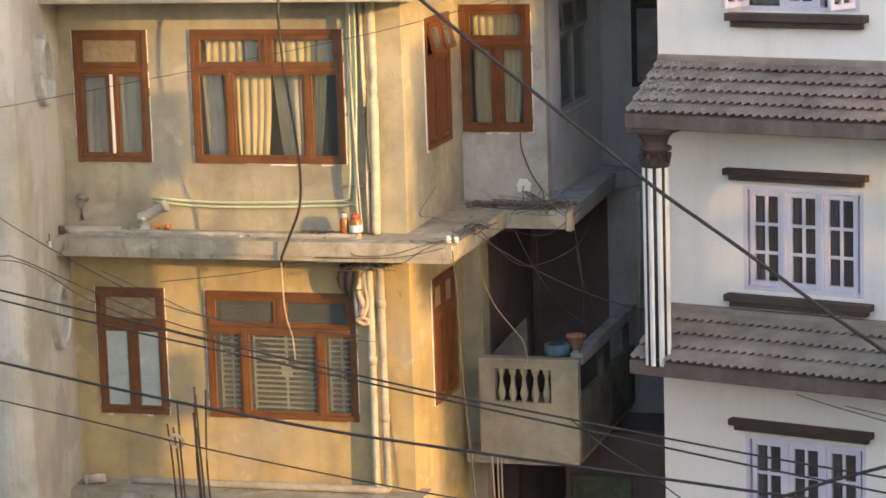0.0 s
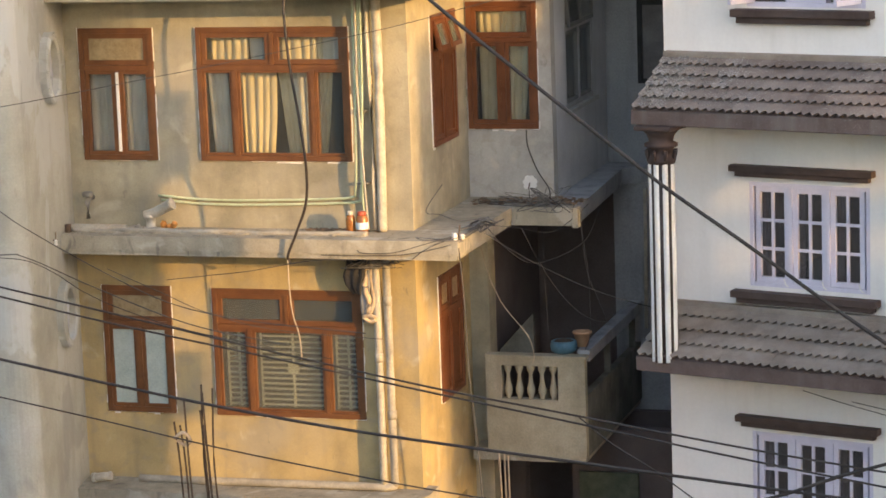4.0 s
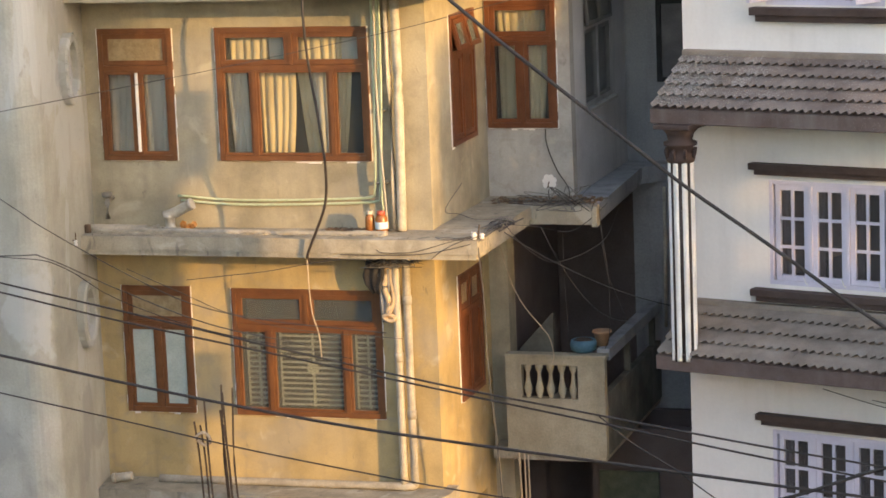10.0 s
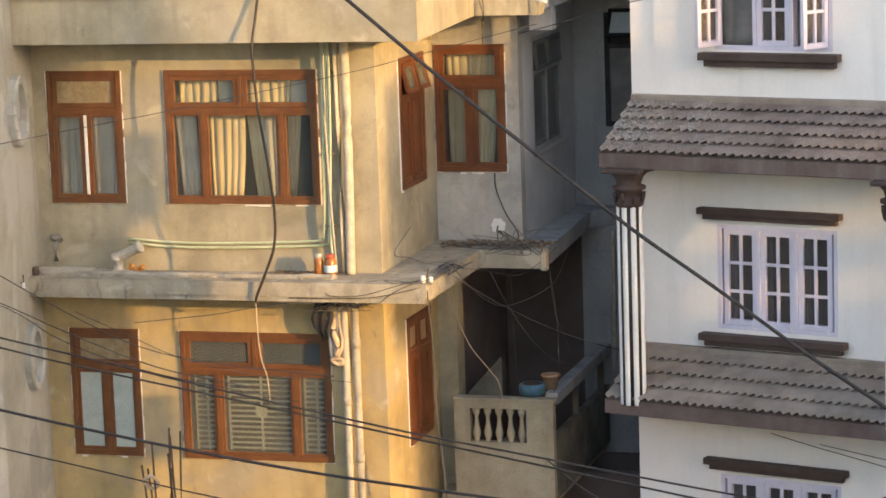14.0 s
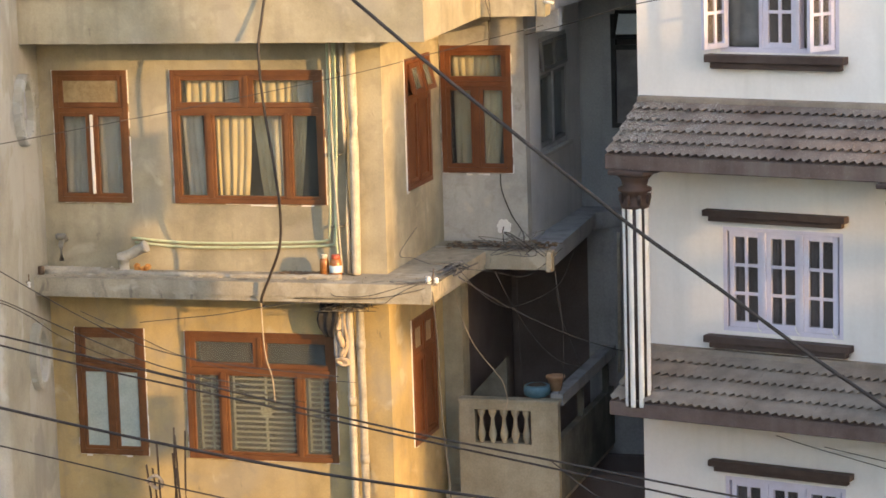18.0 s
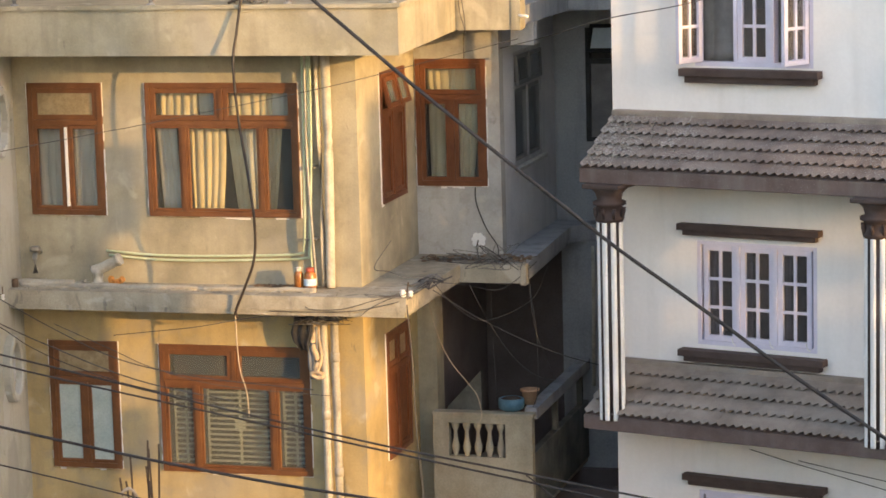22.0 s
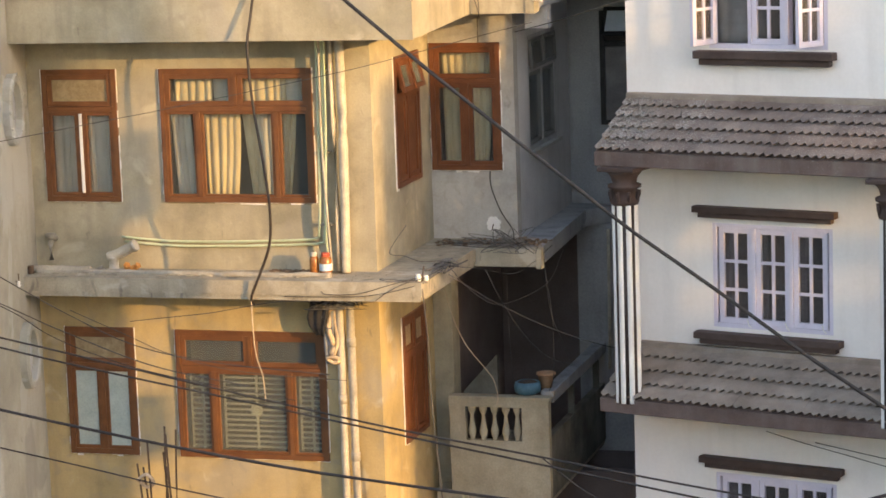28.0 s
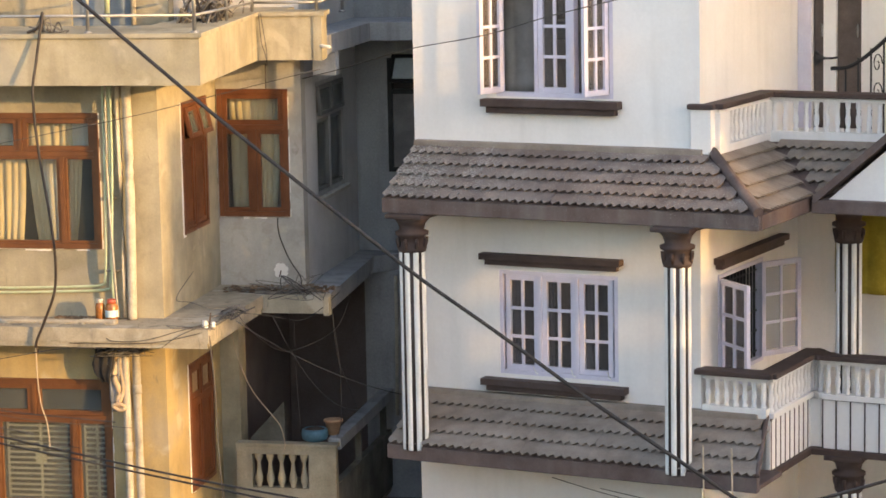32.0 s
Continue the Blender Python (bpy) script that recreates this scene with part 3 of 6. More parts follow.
for k in range(1, 9):
    outline.append(cen + 0.28 * Vector((math.cos(math.atan2(bn.y, bn.x) + (-k / 8) * radians(90 + BW) * 1), math.sin(math.atan2(bn.y, bn.x) - k / 8 * radians(90 + BW)))))
outline += [Vector((-7.0, outline[-1].y)), Vector((-7.0, 6.0)), Vector((LX, 6.0))]
part("bay_wall", prism([tuple(p) for p in outline][::-1], 2.75, 13.0), BAYWALL, bay)
part("bay_base", prism([(LX, 0.1), (LX + 0.15, -1.3), (-7.0, -1.3), (-7.0, 6.0), (LX, 6.0)][::-1], 0.0, 2.76), DARKWALL, bay)


def ring_at(z, s, k=1.0):
    m = Matrix.Translation((*(c0 + bd * s), z)) @ Matrix(((bd.x, bn.x, 0, 0), (bd.y, bn.y, 0, 0), (0, 0, 1, 0), (0, 0, 0, 1)))
    bm = bmesh.new()
    n = 36
    prof = [(0.0, -0.02), (0.0, 0.085), (0.02, 0.10), (0.09, 0.10), (0.11, 0.08), (0.11, -0.02)]
    rg = random.Random(int(z * 10))
    rr = []
    for i in range(n):
        a = 2 * math.pi * i / n
        q = rg.uniform(-0.006, 0.006)
        rr.append([bm.verts.new(((0.25 + d + q) * k * math.cos(a), y, (0.335 + d + q) * k * math.sin(a))) for d, y in prof])
    for i in range(n):
        for j in range(len(prof) - 1):
            bm.faces.new((rr[i][j], rr[(i + 1) % n][j], rr[(i + 1) % n][j + 1], rr[i][j + 1]))
    bmesh.ops.recalc_face_normals(bm, faces=bm.faces)
    ring = part("ring_ornament", bm, BAYWALL, bay, at=m)
    # grey disc added to tone the ring's recess as if shaded
    dm = bmesh.new()
    hub = dm.verts.new((0, 0.012, 0))
    rim = [dm.verts.new((0.262 * k * math.cos(2 * math.pi * i / n), 0.010 + 0.004 * (i % 3), 0.347 * k * math.sin(2 * math.pi * i / n))) for i in range(n)]
    for i in range(n):
        dm.faces.new((hub, rim[i], rim[(i + 1) % n]))
    part("ring_field", dm, REARCEMENT, ring, "grey disc toning the ring's recess as shaded")
    if z > 7:
        cr = bmesh.new()
        for i in range(26):
            a = 2 * math.pi * i / 26
            q = rg.uniform(0.24, 0.36)
            bmesh.ops.create_icosphere(cr, subdivisions=1, radius=rg.uniform(0.012, 0.03), matrix=Matrix.Translation((q * k * math.cos(a), 0.095, q * 1.3 * k * math.sin(a))))
        tagged(part("flaked_plaster", cr, BAYWALL, ring, "flaking lumps of plaster on the ring"), kind="stuff")
    return ring


ring_at(7.87, 0.93, 0.90)
ring_at(5.09, 0.85, 0.86)

# ---------------------------------------------------------------- the white house
WM = Matrix.Translation((5.0205, 1.4472, -0.654)) @ Matrix.Rotation(radians(-15.91), 4, 'Z') @ Matrix.Scale(1.06, 4)
white = empty("white_house", WM, "white painted house with brown tiled eaves and striped columns", "house")
UR = 3.23
WF = (0.965, 2.320, 5.52, 6.625)
WU = (0.965, 2.290, 8.45, 9.60)
WG = (0.963, 2.338, 2.84, 3.95)
part("front_wall", wall_mesh(0, UR, 0, 12.0, 0.22, [WF, WU, WG]), WHITEWALL, white)
wl = Matrix.Translation((0.0, 8.0, 0)) @ Matrix.Rotation(radians(-90), 4, 'Z')
part("left_wall", wall_mesh(0, 7.78, 0, 12.0, 0.2), WHITEWALL, white, at=wl)
we = Matrix.Translation((UR, 0.22, 0)) @ Matrix.Rotation(radians(90), 4, 'Z')
SW = (0.26, 1.57, 5.50, 6.62)
part("right_wall", wall_mesh(0, 2.75, 0, 12.0, 0.2, [SW]), WHITEWALL, white, at=we)
part("wing_wall", wall_mesh(UR, 11.0, 4.73, 12.0, 0.22, [(4.5, 5.4, 5.3, 6.6), (3.66, 3.95, 7.9, 10.0), (3.39, 3.52, 7.9, 10.0)]), WHITEWALL, white, at=pose(0, 2.95, 0))
part("porch_wall", wall_mesh(UR, 11.0, 0, 4.72, 0.22), WHITEWALL, white, at=pose(0, 2.95, 0))
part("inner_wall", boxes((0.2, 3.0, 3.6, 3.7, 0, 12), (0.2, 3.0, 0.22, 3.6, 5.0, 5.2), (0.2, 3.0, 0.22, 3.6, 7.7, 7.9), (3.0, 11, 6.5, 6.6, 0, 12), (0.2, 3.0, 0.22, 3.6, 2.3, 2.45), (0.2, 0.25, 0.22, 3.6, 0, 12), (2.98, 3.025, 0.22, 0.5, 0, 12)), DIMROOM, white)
part("roof", boxes((-0.1, 11.0, -0.1, 8.0, 12.0, 12.2)), EAVE, white)


def moulding(parent, name, u0, u1, z0, z1, proj, m=None, flip=False):
    h = z1 - z0
    a, b = (z0, z0 + 0.45 * h) if not flip else (z0 + 0.5 * h, z1)
    bm = bmesh.new()
    if flip:
        box(bm, u0, u1, -proj, 0.0, z0 + 0.5 * h, z1, 0.006)
        box(bm, u0 + 0.04, u1 - 0.04, -proj + 0.04, 0.0, z0, z0 + 0.5 * h, 0.006)
    else:
        box(bm, u0, u1, -proj, 0.0, z0 + 0.45 * h, z1, 0.006)
        box(bm, u0 + 0.05, u1 - 0.05, -proj + 0.04, 0.0, z0, z0 + 0.45 * h, 0.006)
    return part(name, bm, BROWN, parent, at=m)


moulding(white, "lintel", 0.785, 2.388, 6.685, 6.808, 0.12)
moulding(white, "sill", 0.792, 2.437, 5.345, 5.478, 0.14)
moulding(white, "sill", 0.84, 2.39, 8.285, 8.432, 0.14)
moulding(white, "lintel", 0.815, 2.433, 4.005, 4.13, 0.12)
moulding(white, "lintel", 0.145, 2.12, 6.685, 6.808, 0.12, m=we)


def casement(win, x0, x1, z0, z1, name="sash", cols=2, rows=3, m=None, glass=None):
    bm = bmesh.new()
    framed(bm, x0, x1, z0, z1, 0.055, -0.02, 0.025, 0.003)
    gw, gh = (x1 - x0 - 0.11) / cols, (z1 - z0 - 0.11) / rows
    for i in range(1, cols):
        x = x0 + 0.055 + gw * i
        box(bm, x - 0.016, x + 0.016, -0.015, 0.02, z0 + 0.055, z1 - 0.055, 0.002)
    for k in range(1, rows):
        z = z0 + 0.055 + gh * k
        box(bm, x0 + 0.055, x1 - 0.055, -0.013, 0.018, z - 0.016, z + 0.016, 0.002)
    s = part(name, bm, LILAC, win, at=m)
    for i in range(cols):
        for k in range(rows):
            a, c = x0 + 0.055 + gw * i, z0 + 0.055 + gh * k
            p = part("pane", boxes((a + 0.012, a + gw - 0.012, 0.002, 0.006, c + 0.012, c + gh - 0.012)), glass or GLASSWHITE, win, at=m)
            p.visible_shadow = False
    return s


def lilac_window(wm, w, h, open_sides=0, cols=3, open_left=None, glass=None):
    win = part("window", boxes(), LILAC, white, at=wm)
    bm = bmesh.new()
    framed(bm, 0, w, 0, h, 0.045, -0.035, 0.09)
    sw = (w - 0.09) / cols
    for i in range(1, cols if cols > 2 else 1):
        x = 0.045 + sw * i
        box(bm, x - 0.02, x + 0.02, -0.033, 0.088, 0.045, h - 0.045, 0.003)
    part("frame", bm, LILAC, win)
    for i in range(cols):
        a, b = 0.045 + sw * i + 0.022, 0.045 + sw * (i + 1) - 0.022
        m = None
        if open_sides and i == 0:
            m = Matrix.Translation((a, -0.03, 0)) @ Matrix.Rotation(radians(-(open_left or open_sides)), 4, 'Z') @ Matrix.Translation((-a, 0, 0))
        if open_sides and i == cols - 1:
            m = Matrix.Translation((b, -0.03, 0)) @ Matrix.Rotation(radians(open_sides), 4, 'Z') @ Matrix.Translation((-b, 0, 0))
        casement(win, a, b, 0.047, h - 0.047, m=m, glass=glass if i == cols - 1 else None)
    return win


lilac_window(pose(WF[0], 0.04, WF[2]), 1.355, 1.105)
lilac_window(pose(WG[0], 0.04, WG[2]), 1.375, 1.11)
lilac_window(pose(WU[0], 0.04, WU[2]), 1.325, 1.15, 72, 3, 105)
lilac_window(we @ pose(SW[0], 0.02, SW[2]), 1.31, 1.12, 152, 2, 130, HAZYGLASS)
for i in range(13):
    part("grille_bar", boxes((SW[0] + 0.07 + i * 0.095, SW[0] + 0.088 + i * 0.095, 0.045, 0.065, SW[2] + 0.04, SW[3] - 0.04)), BLACKIRON, white, at=we)
for i in range(5):
    part("grille_bar", boxes((SW[0] + 0.04, SW[1] - 0.04, 0.04, 0.05, SW[2] + 0.1 + i * 0.22, SW[2] + 0.118 + i * 0.22)), BLACKIRON, white, at=we)

for wu, wz in ((WF[0], WF[2]), (WG[0], WG[2])):
    for du in (0.40, 0.83, 1.24):
        part("window_stay", tube([(wu + du, -0.02, wz + 0.10), (wu + du + 0.03, -0.05, wz + 0.05), (wu + du + 0.06, -0.055, wz + 0.03)], 0.007, 6), STRIPE, white)

# tiled eaves: sloping deck, boxed edge, hip cap and courses of tiles


TW = 0.19                        # one tile covers two corrugations


def tile_mesh(w, l, name, material, half=False):
    bm = bmesh.new()
    prof = [(0.0, 0.0, 0.0), (0.10, -0.012, 0.0), (0.27, -0.048, 0.004), (0.33, -0.042, 0.003), (0.5, 0.0, 0.0),
            (0.60, -0.012, 0.0), (0.77, -0.048, 0.004), (0.83, -0.042, 0.003), (1.0, 0.0, 0.0)]
    t = 0.042
    if half:
        prof = [(x * 2, y, z) for x, y, z in prof[:5]]
    top0 = [bm.verts.new((x * w, y, z + t)) for x, y, z in prof]
    top1 = [bm.verts.new((x * w, l, 0.004)) for x, y, z in prof]
    bot0 = [bm.verts.new((x * w, y + 0.045, z - 0.004)) for x, y, z in prof]
    for i in range(len(prof) - 1):
        bm.faces.new((top0[i], top0[i + 1], top1[i + 1], top1[i]))
        bm.faces.new((bot0[i], bot0[i + 1], top0[i + 1], top0[i]))
    bm.faces.new((bot0[0], top0[0], top1[0]))
    bm.faces.new((bot0[-1], top1[-1], top0[-1]))
    return mesh_of(bm, name, material)


def eave(name, z_top, z_eave, u0, u1, depth, courses, material, ut=UR + 0.12):
    """A pent roof along the front wall with a hip at its right end; y runs to the street as minus."""
    roof = part(name, boxes(), EAVE, white)
    bm = bmesh.new()
    th = 0.05
    a = [(u0, 0.0, z_top), (ut, 0.0, z_top), (u1, -depth, z_eave), (u0, -depth, z_eave)]
    vs = [bm.verts.new(p) for p in a] + [bm.verts.new((x, y, z - 0.10)) for x, y, z in a]
    bm.faces.new(vs[:4][::-1])
    bm.faces.new(vs[4:])
    for i in range(4):
        bm.faces.new((vs[i], vs[(i + 1) % 4], vs[4 + (i + 1) % 4], vs[4 + i]))
    bmesh.ops.recalc_face_normals(bm, faces=bm.faces)
    part("deck", bm, EAVE, roof)
    bm = boxes((u0 - 0.01, u1 + 0.01, -depth - 0.03, -depth + 0.05, z_eave - 0.16, z_eave - 0.005), bevel=0.012)
    box(bm, u0 - 0.01, u1 - 0.02, -depth + 0.05, -0.01, z_eave - 0.155, z_eave - 0.11)
    part("eave_board", bm, EAVE_FOUL if material == TILE_DROP else EAVE, roof)
    l_tile = depth / courses / math.cos(math.atan2(z_top - z_eave, depth)) * 1.12
    me_half = tile_mesh(TW / 2, l_tile, "tile", material, True)
    me_foul = tile_mesh(TW, l_tile, "tile", TILE_FOUL)
    me = tile_mesh(TW, depth / courses / math.cos(math.atan2(z_top - z_eave, depth)) * 1.12, "tile", material)
    pitch = math.atan2(z_top - z_eave, depth)
    rng = random.Random(7)
    for c in range(courses):
        s = c / courses
        y, z = -depth + s * depth, z_eave + s * (z_top - z_eave) + 0.008
        end = u1 + (ut - u1) * s - (0.09 if ut < 3.5 else 0.0)
        n = int((end - u0) / TW)
        odd = (end - u0) - n * TW > TW / 2
        for i in range(n + odd):
            m = Matrix.Translation((u0 + i * TW + 0.002, y - 0.01 + rng.uniform(-0.003, 0.003), z + rng.uniform(0, 0.003))) @ Matrix.Rotation(pitch + rng.uniform(-0.006, 0.006), 4, 'X') @ Matrix.Rotation(rng.uniform(-0.006, 0.006), 4, 'Z')
            fouled = material == TILE_DROP and i * TW < rng.uniform(0.2, 1.1)
            share("tile", me_half if i == n else me_foul if fouled else me, roof, m)
    part("hip_cap", tube([(u1 + 0.01, -depth - 0.03, z_eave + 0.02), (ut, 0.02, z_top + 0.02)], 0.055 if ut < 3.5 else 0.025, 10), EAVE, roof)
    part("top_flashing", boxes((u0, ut - 0.07, -0.09, 0.0, z_top - 0.02, z_top + 0.045), bevel=0.01), TILE, roof)
    return roof


R1 = eave("upper_eave", 7.93, 7.45, 0.03, 4.14, 0.78, 5, TILE_DROP)
R2 = eave("lower_eave", 5.27, 4.85, 0.03, 4.12, 0.78, 4, TILE, 3.93)
# the eave's return along the right flank, the valley and the pent roof before the porch


def deck(a, th=0.1):
    bm = bmesh.new()
    vs = [bm.verts.new(p) for p in a] + [bm.verts.new((x, y, z - th)) for x, y, z in a]
    n = len(a)
    bm.faces.new(vs[:n])
    bm.faces.new(vs[n:][::-1])
    for i in range(n):
        bm.faces.new((vs[i], vs[(i + 1) % n], vs[n + (i + 1) % n], vs[n + i]))
    bmesh.ops.recalc_face_normals(bm, faces=bm.faces)
    return bm


ZT, ZE, UT = 7.93, 7.45, UR + 0.12
part("return_deck", deck([(UT, 0.0, ZT), (UT, 1.58, ZT), (4.14, 0.8, ZE), (4.14, -0.78, ZE)]), EAVE, R1)
part("return_board", boxes((4.07, 4.17, -0.76, 0.8, ZE - 0.16, ZE - 0.005), bevel=0.012), EAVE, R1)
part("pent_deck", deck([(UT, 1.58, ZT), (7.4, 1.58, ZT), (7.4, 0.8, ZE), (4.14, 0.8, ZE)]), EAVE, R1)
part("pent_board", boxes((4.16, 7.4, 0.74, 0.82, ZE - 0.16, ZE - 0.005), bevel=0.012), EAVE, R1)
me = tile_mesh(TW, 0.2, "tile", TILE)
pitch = math.atan2(ZT - ZE, 0.79)
for c in range(5):
    s = c / 5
    x = 4.14 + (UT - 4.14) * s
    y0, y1 = -0.70 * (1 - s), 0.8 + 0.78 * s
    zz = ZE + s * (ZT - ZE) + 0.008
    for i in range(int((y1 - y0) / TW)):
        share("tile", me, R1, Matrix.Translation((x + 0.01, y0 + 0.05 + i * TW, zz)) @ Matrix.Rotation(radians(90), 4, 'Z') @ Matrix.Rotation(pitch, 4, 'X'))
    for i in range(int((5.5 - x) / TW)):
        share("tile", me, R1, Matrix.Translation((x + 0.03 + i * TW, y1 - 0.01, zz)) @ Matrix.Rotation(pitch, 4, 'X'))

DROPPINGS = mat("dried_droppings", [(0.18, 0.165, 0.145), (0.33, 0.315, 0.29)], 0.95, 30, 0.4, island=0.35)
rg = random.Random(77)
bm = bmesh.new()
for _ in range(520):
    u, f = 0.02 + abs(rg.gauss(0, 0.42)), rg.random()
    if u > 1.6:
        continue
    z = 7.45 + f * 0.48 + 0.045
    r_ = rg.uniform(0.005, 0.013)
    bmesh.ops.create_icosphere(bm, subdivisions=1, radius=r_, matrix=Matrix.Translation((u + 0.05, -0.80 + f * 0.78, z)) @ Matrix.Rotation(rg.uniform(0, 3), 4, 'Z') @ Matrix.Diagonal((1.6, 0.9, 0.55, 1)))
tagged(part("dropping_crust", bm, DROPPINGS, R1, "dried grey droppings crusted on the tiles"), kind="stuff")

# striped columns


def column(name, u, v, z0, z1, r=0.125):
    col = part(name, lathe([(r, z0), (r, z1 - 0.38)], 24, (u, v, 0)), DRUM, white)
    for k in range(8):
        a = 2 * math.pi * k / 8
        p = (u + (r - 0.017) * math.cos(a), v + (r - 0.017) * math.sin(a))
        part("flute", tube([(*p, z0 + 0.004), (*p, z0 + 0.03), (*p, z1 - 0.42), (*p, z1 - 0.39)], 0.0335, 10), STRIPE, col)
    cap = lathe([(r + 0.015, z1 - 0.40), (r + 0.03, z1 - 0.36), (r + 0.005, z1 - 0.32), (r + 0.01, z1 - 0.24), (r + 0.05, z1 - 0.22), (r + 0.05, z1 - 0.19), (r + 0.0, z1 - 0.17), (r + 0.02, z1 - 0.1), (r + 0.075, z1 - 0.04)], 20, (u, v, 0))
    box(cap, u - 0.21, u + 0.21, v - 0.21, v + 0.21, z1 - 0.045, z1 + 0.005, 0.012)
    capital = part("capital", cap, BROWN, col)
    for k in range(8):
        a = 2 * math.pi * k / 8
        q = Vector((math.cos(a), math.sin(a), 0))
        b = Vector((u, v, 0))
        part("leaf", tube([b + q * (r + 0.012) + Vector((0, 0, z1 - 0.36)), b + q * (r + 0.03) + Vector((0, 0, z1 - 0.30)), b + q * (r + 0.032) + Vector((0, 0, z1 - 0.26)), b + q * (r + 0.04) + Vector((0, 0, z1 - 0.27))], 0.02, 6), BROWN, capital)
    return col


column("column", 0.323, -0.72, 4.80, 7.29)
column("column", 3.27, -0.72, 4.80, 7.29)
column("column", 4.335, 1.38, 5.24, 7.29)
column("column", 4.36, 1.33, 0.0, 4.66)

# balustrades
BAL_ME = mesh_of(lathe([(0.036, 0.0), (0.036, 0.035), (0.024, 0.05), (0.036, 0.09), (0.038, 0.14), (0.027, 0.185), (0.024, 0.20), (0.033, 0.212), (0.024, 0.226), (0.033, 0.245), (0.035, 0.28), (0.036, 0.31)], 10), "baluster", WHITEWALL)


def balustrade(parent, a, b, z_base, z_rail, h_base, n, name="balustrade", rail_mat=None):
    """Base kerb, turned balusters and a cap rail from a to b."""
    a, b = Vector(a), Vector(b)
    d = (b - a)
    length = d.length
    m = Matrix.Translation((a.x, a.y, 0)) @ Matrix.Rotation(math.atan2(d.y, d.x), 4, 'Z')
    bal = part(name, boxes((0, length, -0.055, 0.055, z_base, z_base + h_base), bevel=0.006), WHITEWALL, parent, at=m)
    part("cap_rail", boxes((-0.07, length + 0.07, -0.11, 0.11, z_rail - 0.055, z_rail), bevel=0.012), rail_mat or BROWN, bal)
    part("top_beam", boxes((0, length, -0.045, 0.045, z_rail - 0.10, z_rail - 0.055)), WHITEWALL, bal)
    hh = z_rail - 0.10 - (z_base + h_base)
    for i in range(n):
        share("baluster", BAL_ME, bal, Matrix.Translation(((i + 0.5) * length / n, 0, z_base + h_base)) @ Matrix.Diagonal((0.82, 0.82, hh / 0.31, 1)))
    return bal


part("parapet_pier", boxes((3.15, 3.37, -0.06, 0.10, 7.92, 8.378), bevel=0.008), WHITEWALL, white)
part("pier_cap", boxes((3.12, 3.40, -0.09, 0.02, 8.376, 8.429), bevel=0.012), BROWN, white)
balustrade(white, (3.37, 0.06), (3.37, 1.58), 7.90, 8.43, 0.10, 12)
part("end_panel", boxes((3.312, 3.428, 0.05, 0.34, 7.99, 8.335), bevel=0.006), WHITEWALL, white)
part("end_panel", boxes((3.312, 3.428, 1.40, 1.60, 7.99, 8.335), bevel=0.006), WHITEWALL, white)
balustrade(white, (3.40, 1.58), (7.5, 1.58), 7.87, 8.426, 0.14, 36)
balustrade(white, (3.26, 0.0), (3.95, 0.0), 5.26, 5.74, 0.11, 7)
balustrade(white, (3.95, 0.02), (3.95, 1.38), 5.257, 5.736, 0.06, 12)
balustrade(white, (3.955, 1.38), (4.12, 1.21), 5.256, 5.734, 0.06, 2)
balustrade(white, (4.12, 1.21), (7.5, 1.21), 5.254, 5.732, 0.06, 32)
# the balcony's panelled skirt
sk = part("balcony_skirt", boxes((3.93, 3.97, 0.0, 1.38, 4.72, 5.26), (4.12, 7.5, 1.19, 1.23, 4.72, 5.26)), WHITEWALL, white)
part("skirt_corner", prism([(3.93, 1.38), (3.97, 1.37), (4.12, 1.19), (4.16, 1.25), (3.99, 1.44)], 4.72, 5.258), WHITEWALL, sk)
part("groove", tube([(4.045, 1.28, 4.73), (4.045, 1.28, 5.25)], 0.008, 6), BROWN, sk)
part("groove", tube([(4.12, 1.19, 4.73), (4.12, 1.19, 5.25)], 0.008, 6), BROWN, sk)
for i in range(10):
    part("groove", boxes((3.968, 3.976, 0.02 + i * 0.14, 0.035 + i * 0.14, 4.72, 5.26)), BROWN, sk)
for i in range(20):
    part("groove", boxes((4.26 + i * 0.155, 4.275 + i * 0.155, 1.182, 1.192, 4.72, 5.26)), BROWN, sk)
part("skirt_line", boxes((3.969, 3.978, 0.0, 1.37, 5.245, 5.262), (4.12, 7.5, 1.182, 1.192, 5.245, 5.262)), BROWN, sk)
part("skirt_edge", boxes((3.90, 4.02, -0.02, 1.40, 4.66, 4.73), (4.0, 7.5, 1.14, 1.26, 4.66, 4.73), bevel=0.01), BROWN, sk)
part("balcony_floor", boxes((3.24, 3.93, 0.05, 4.2, 4.72, 5.24), (3.93, 7.5, 1.24, 4.2, 4.72, 5.24)), WHITEWALL, white)
part("terrace_floor", boxes((3.24, 3.40, 0.1, 4.2, 7.4, 7.88), (3.4, 7.5, 1.6, 4.2, 7.3, 7.86)), WHITEWALL, white)
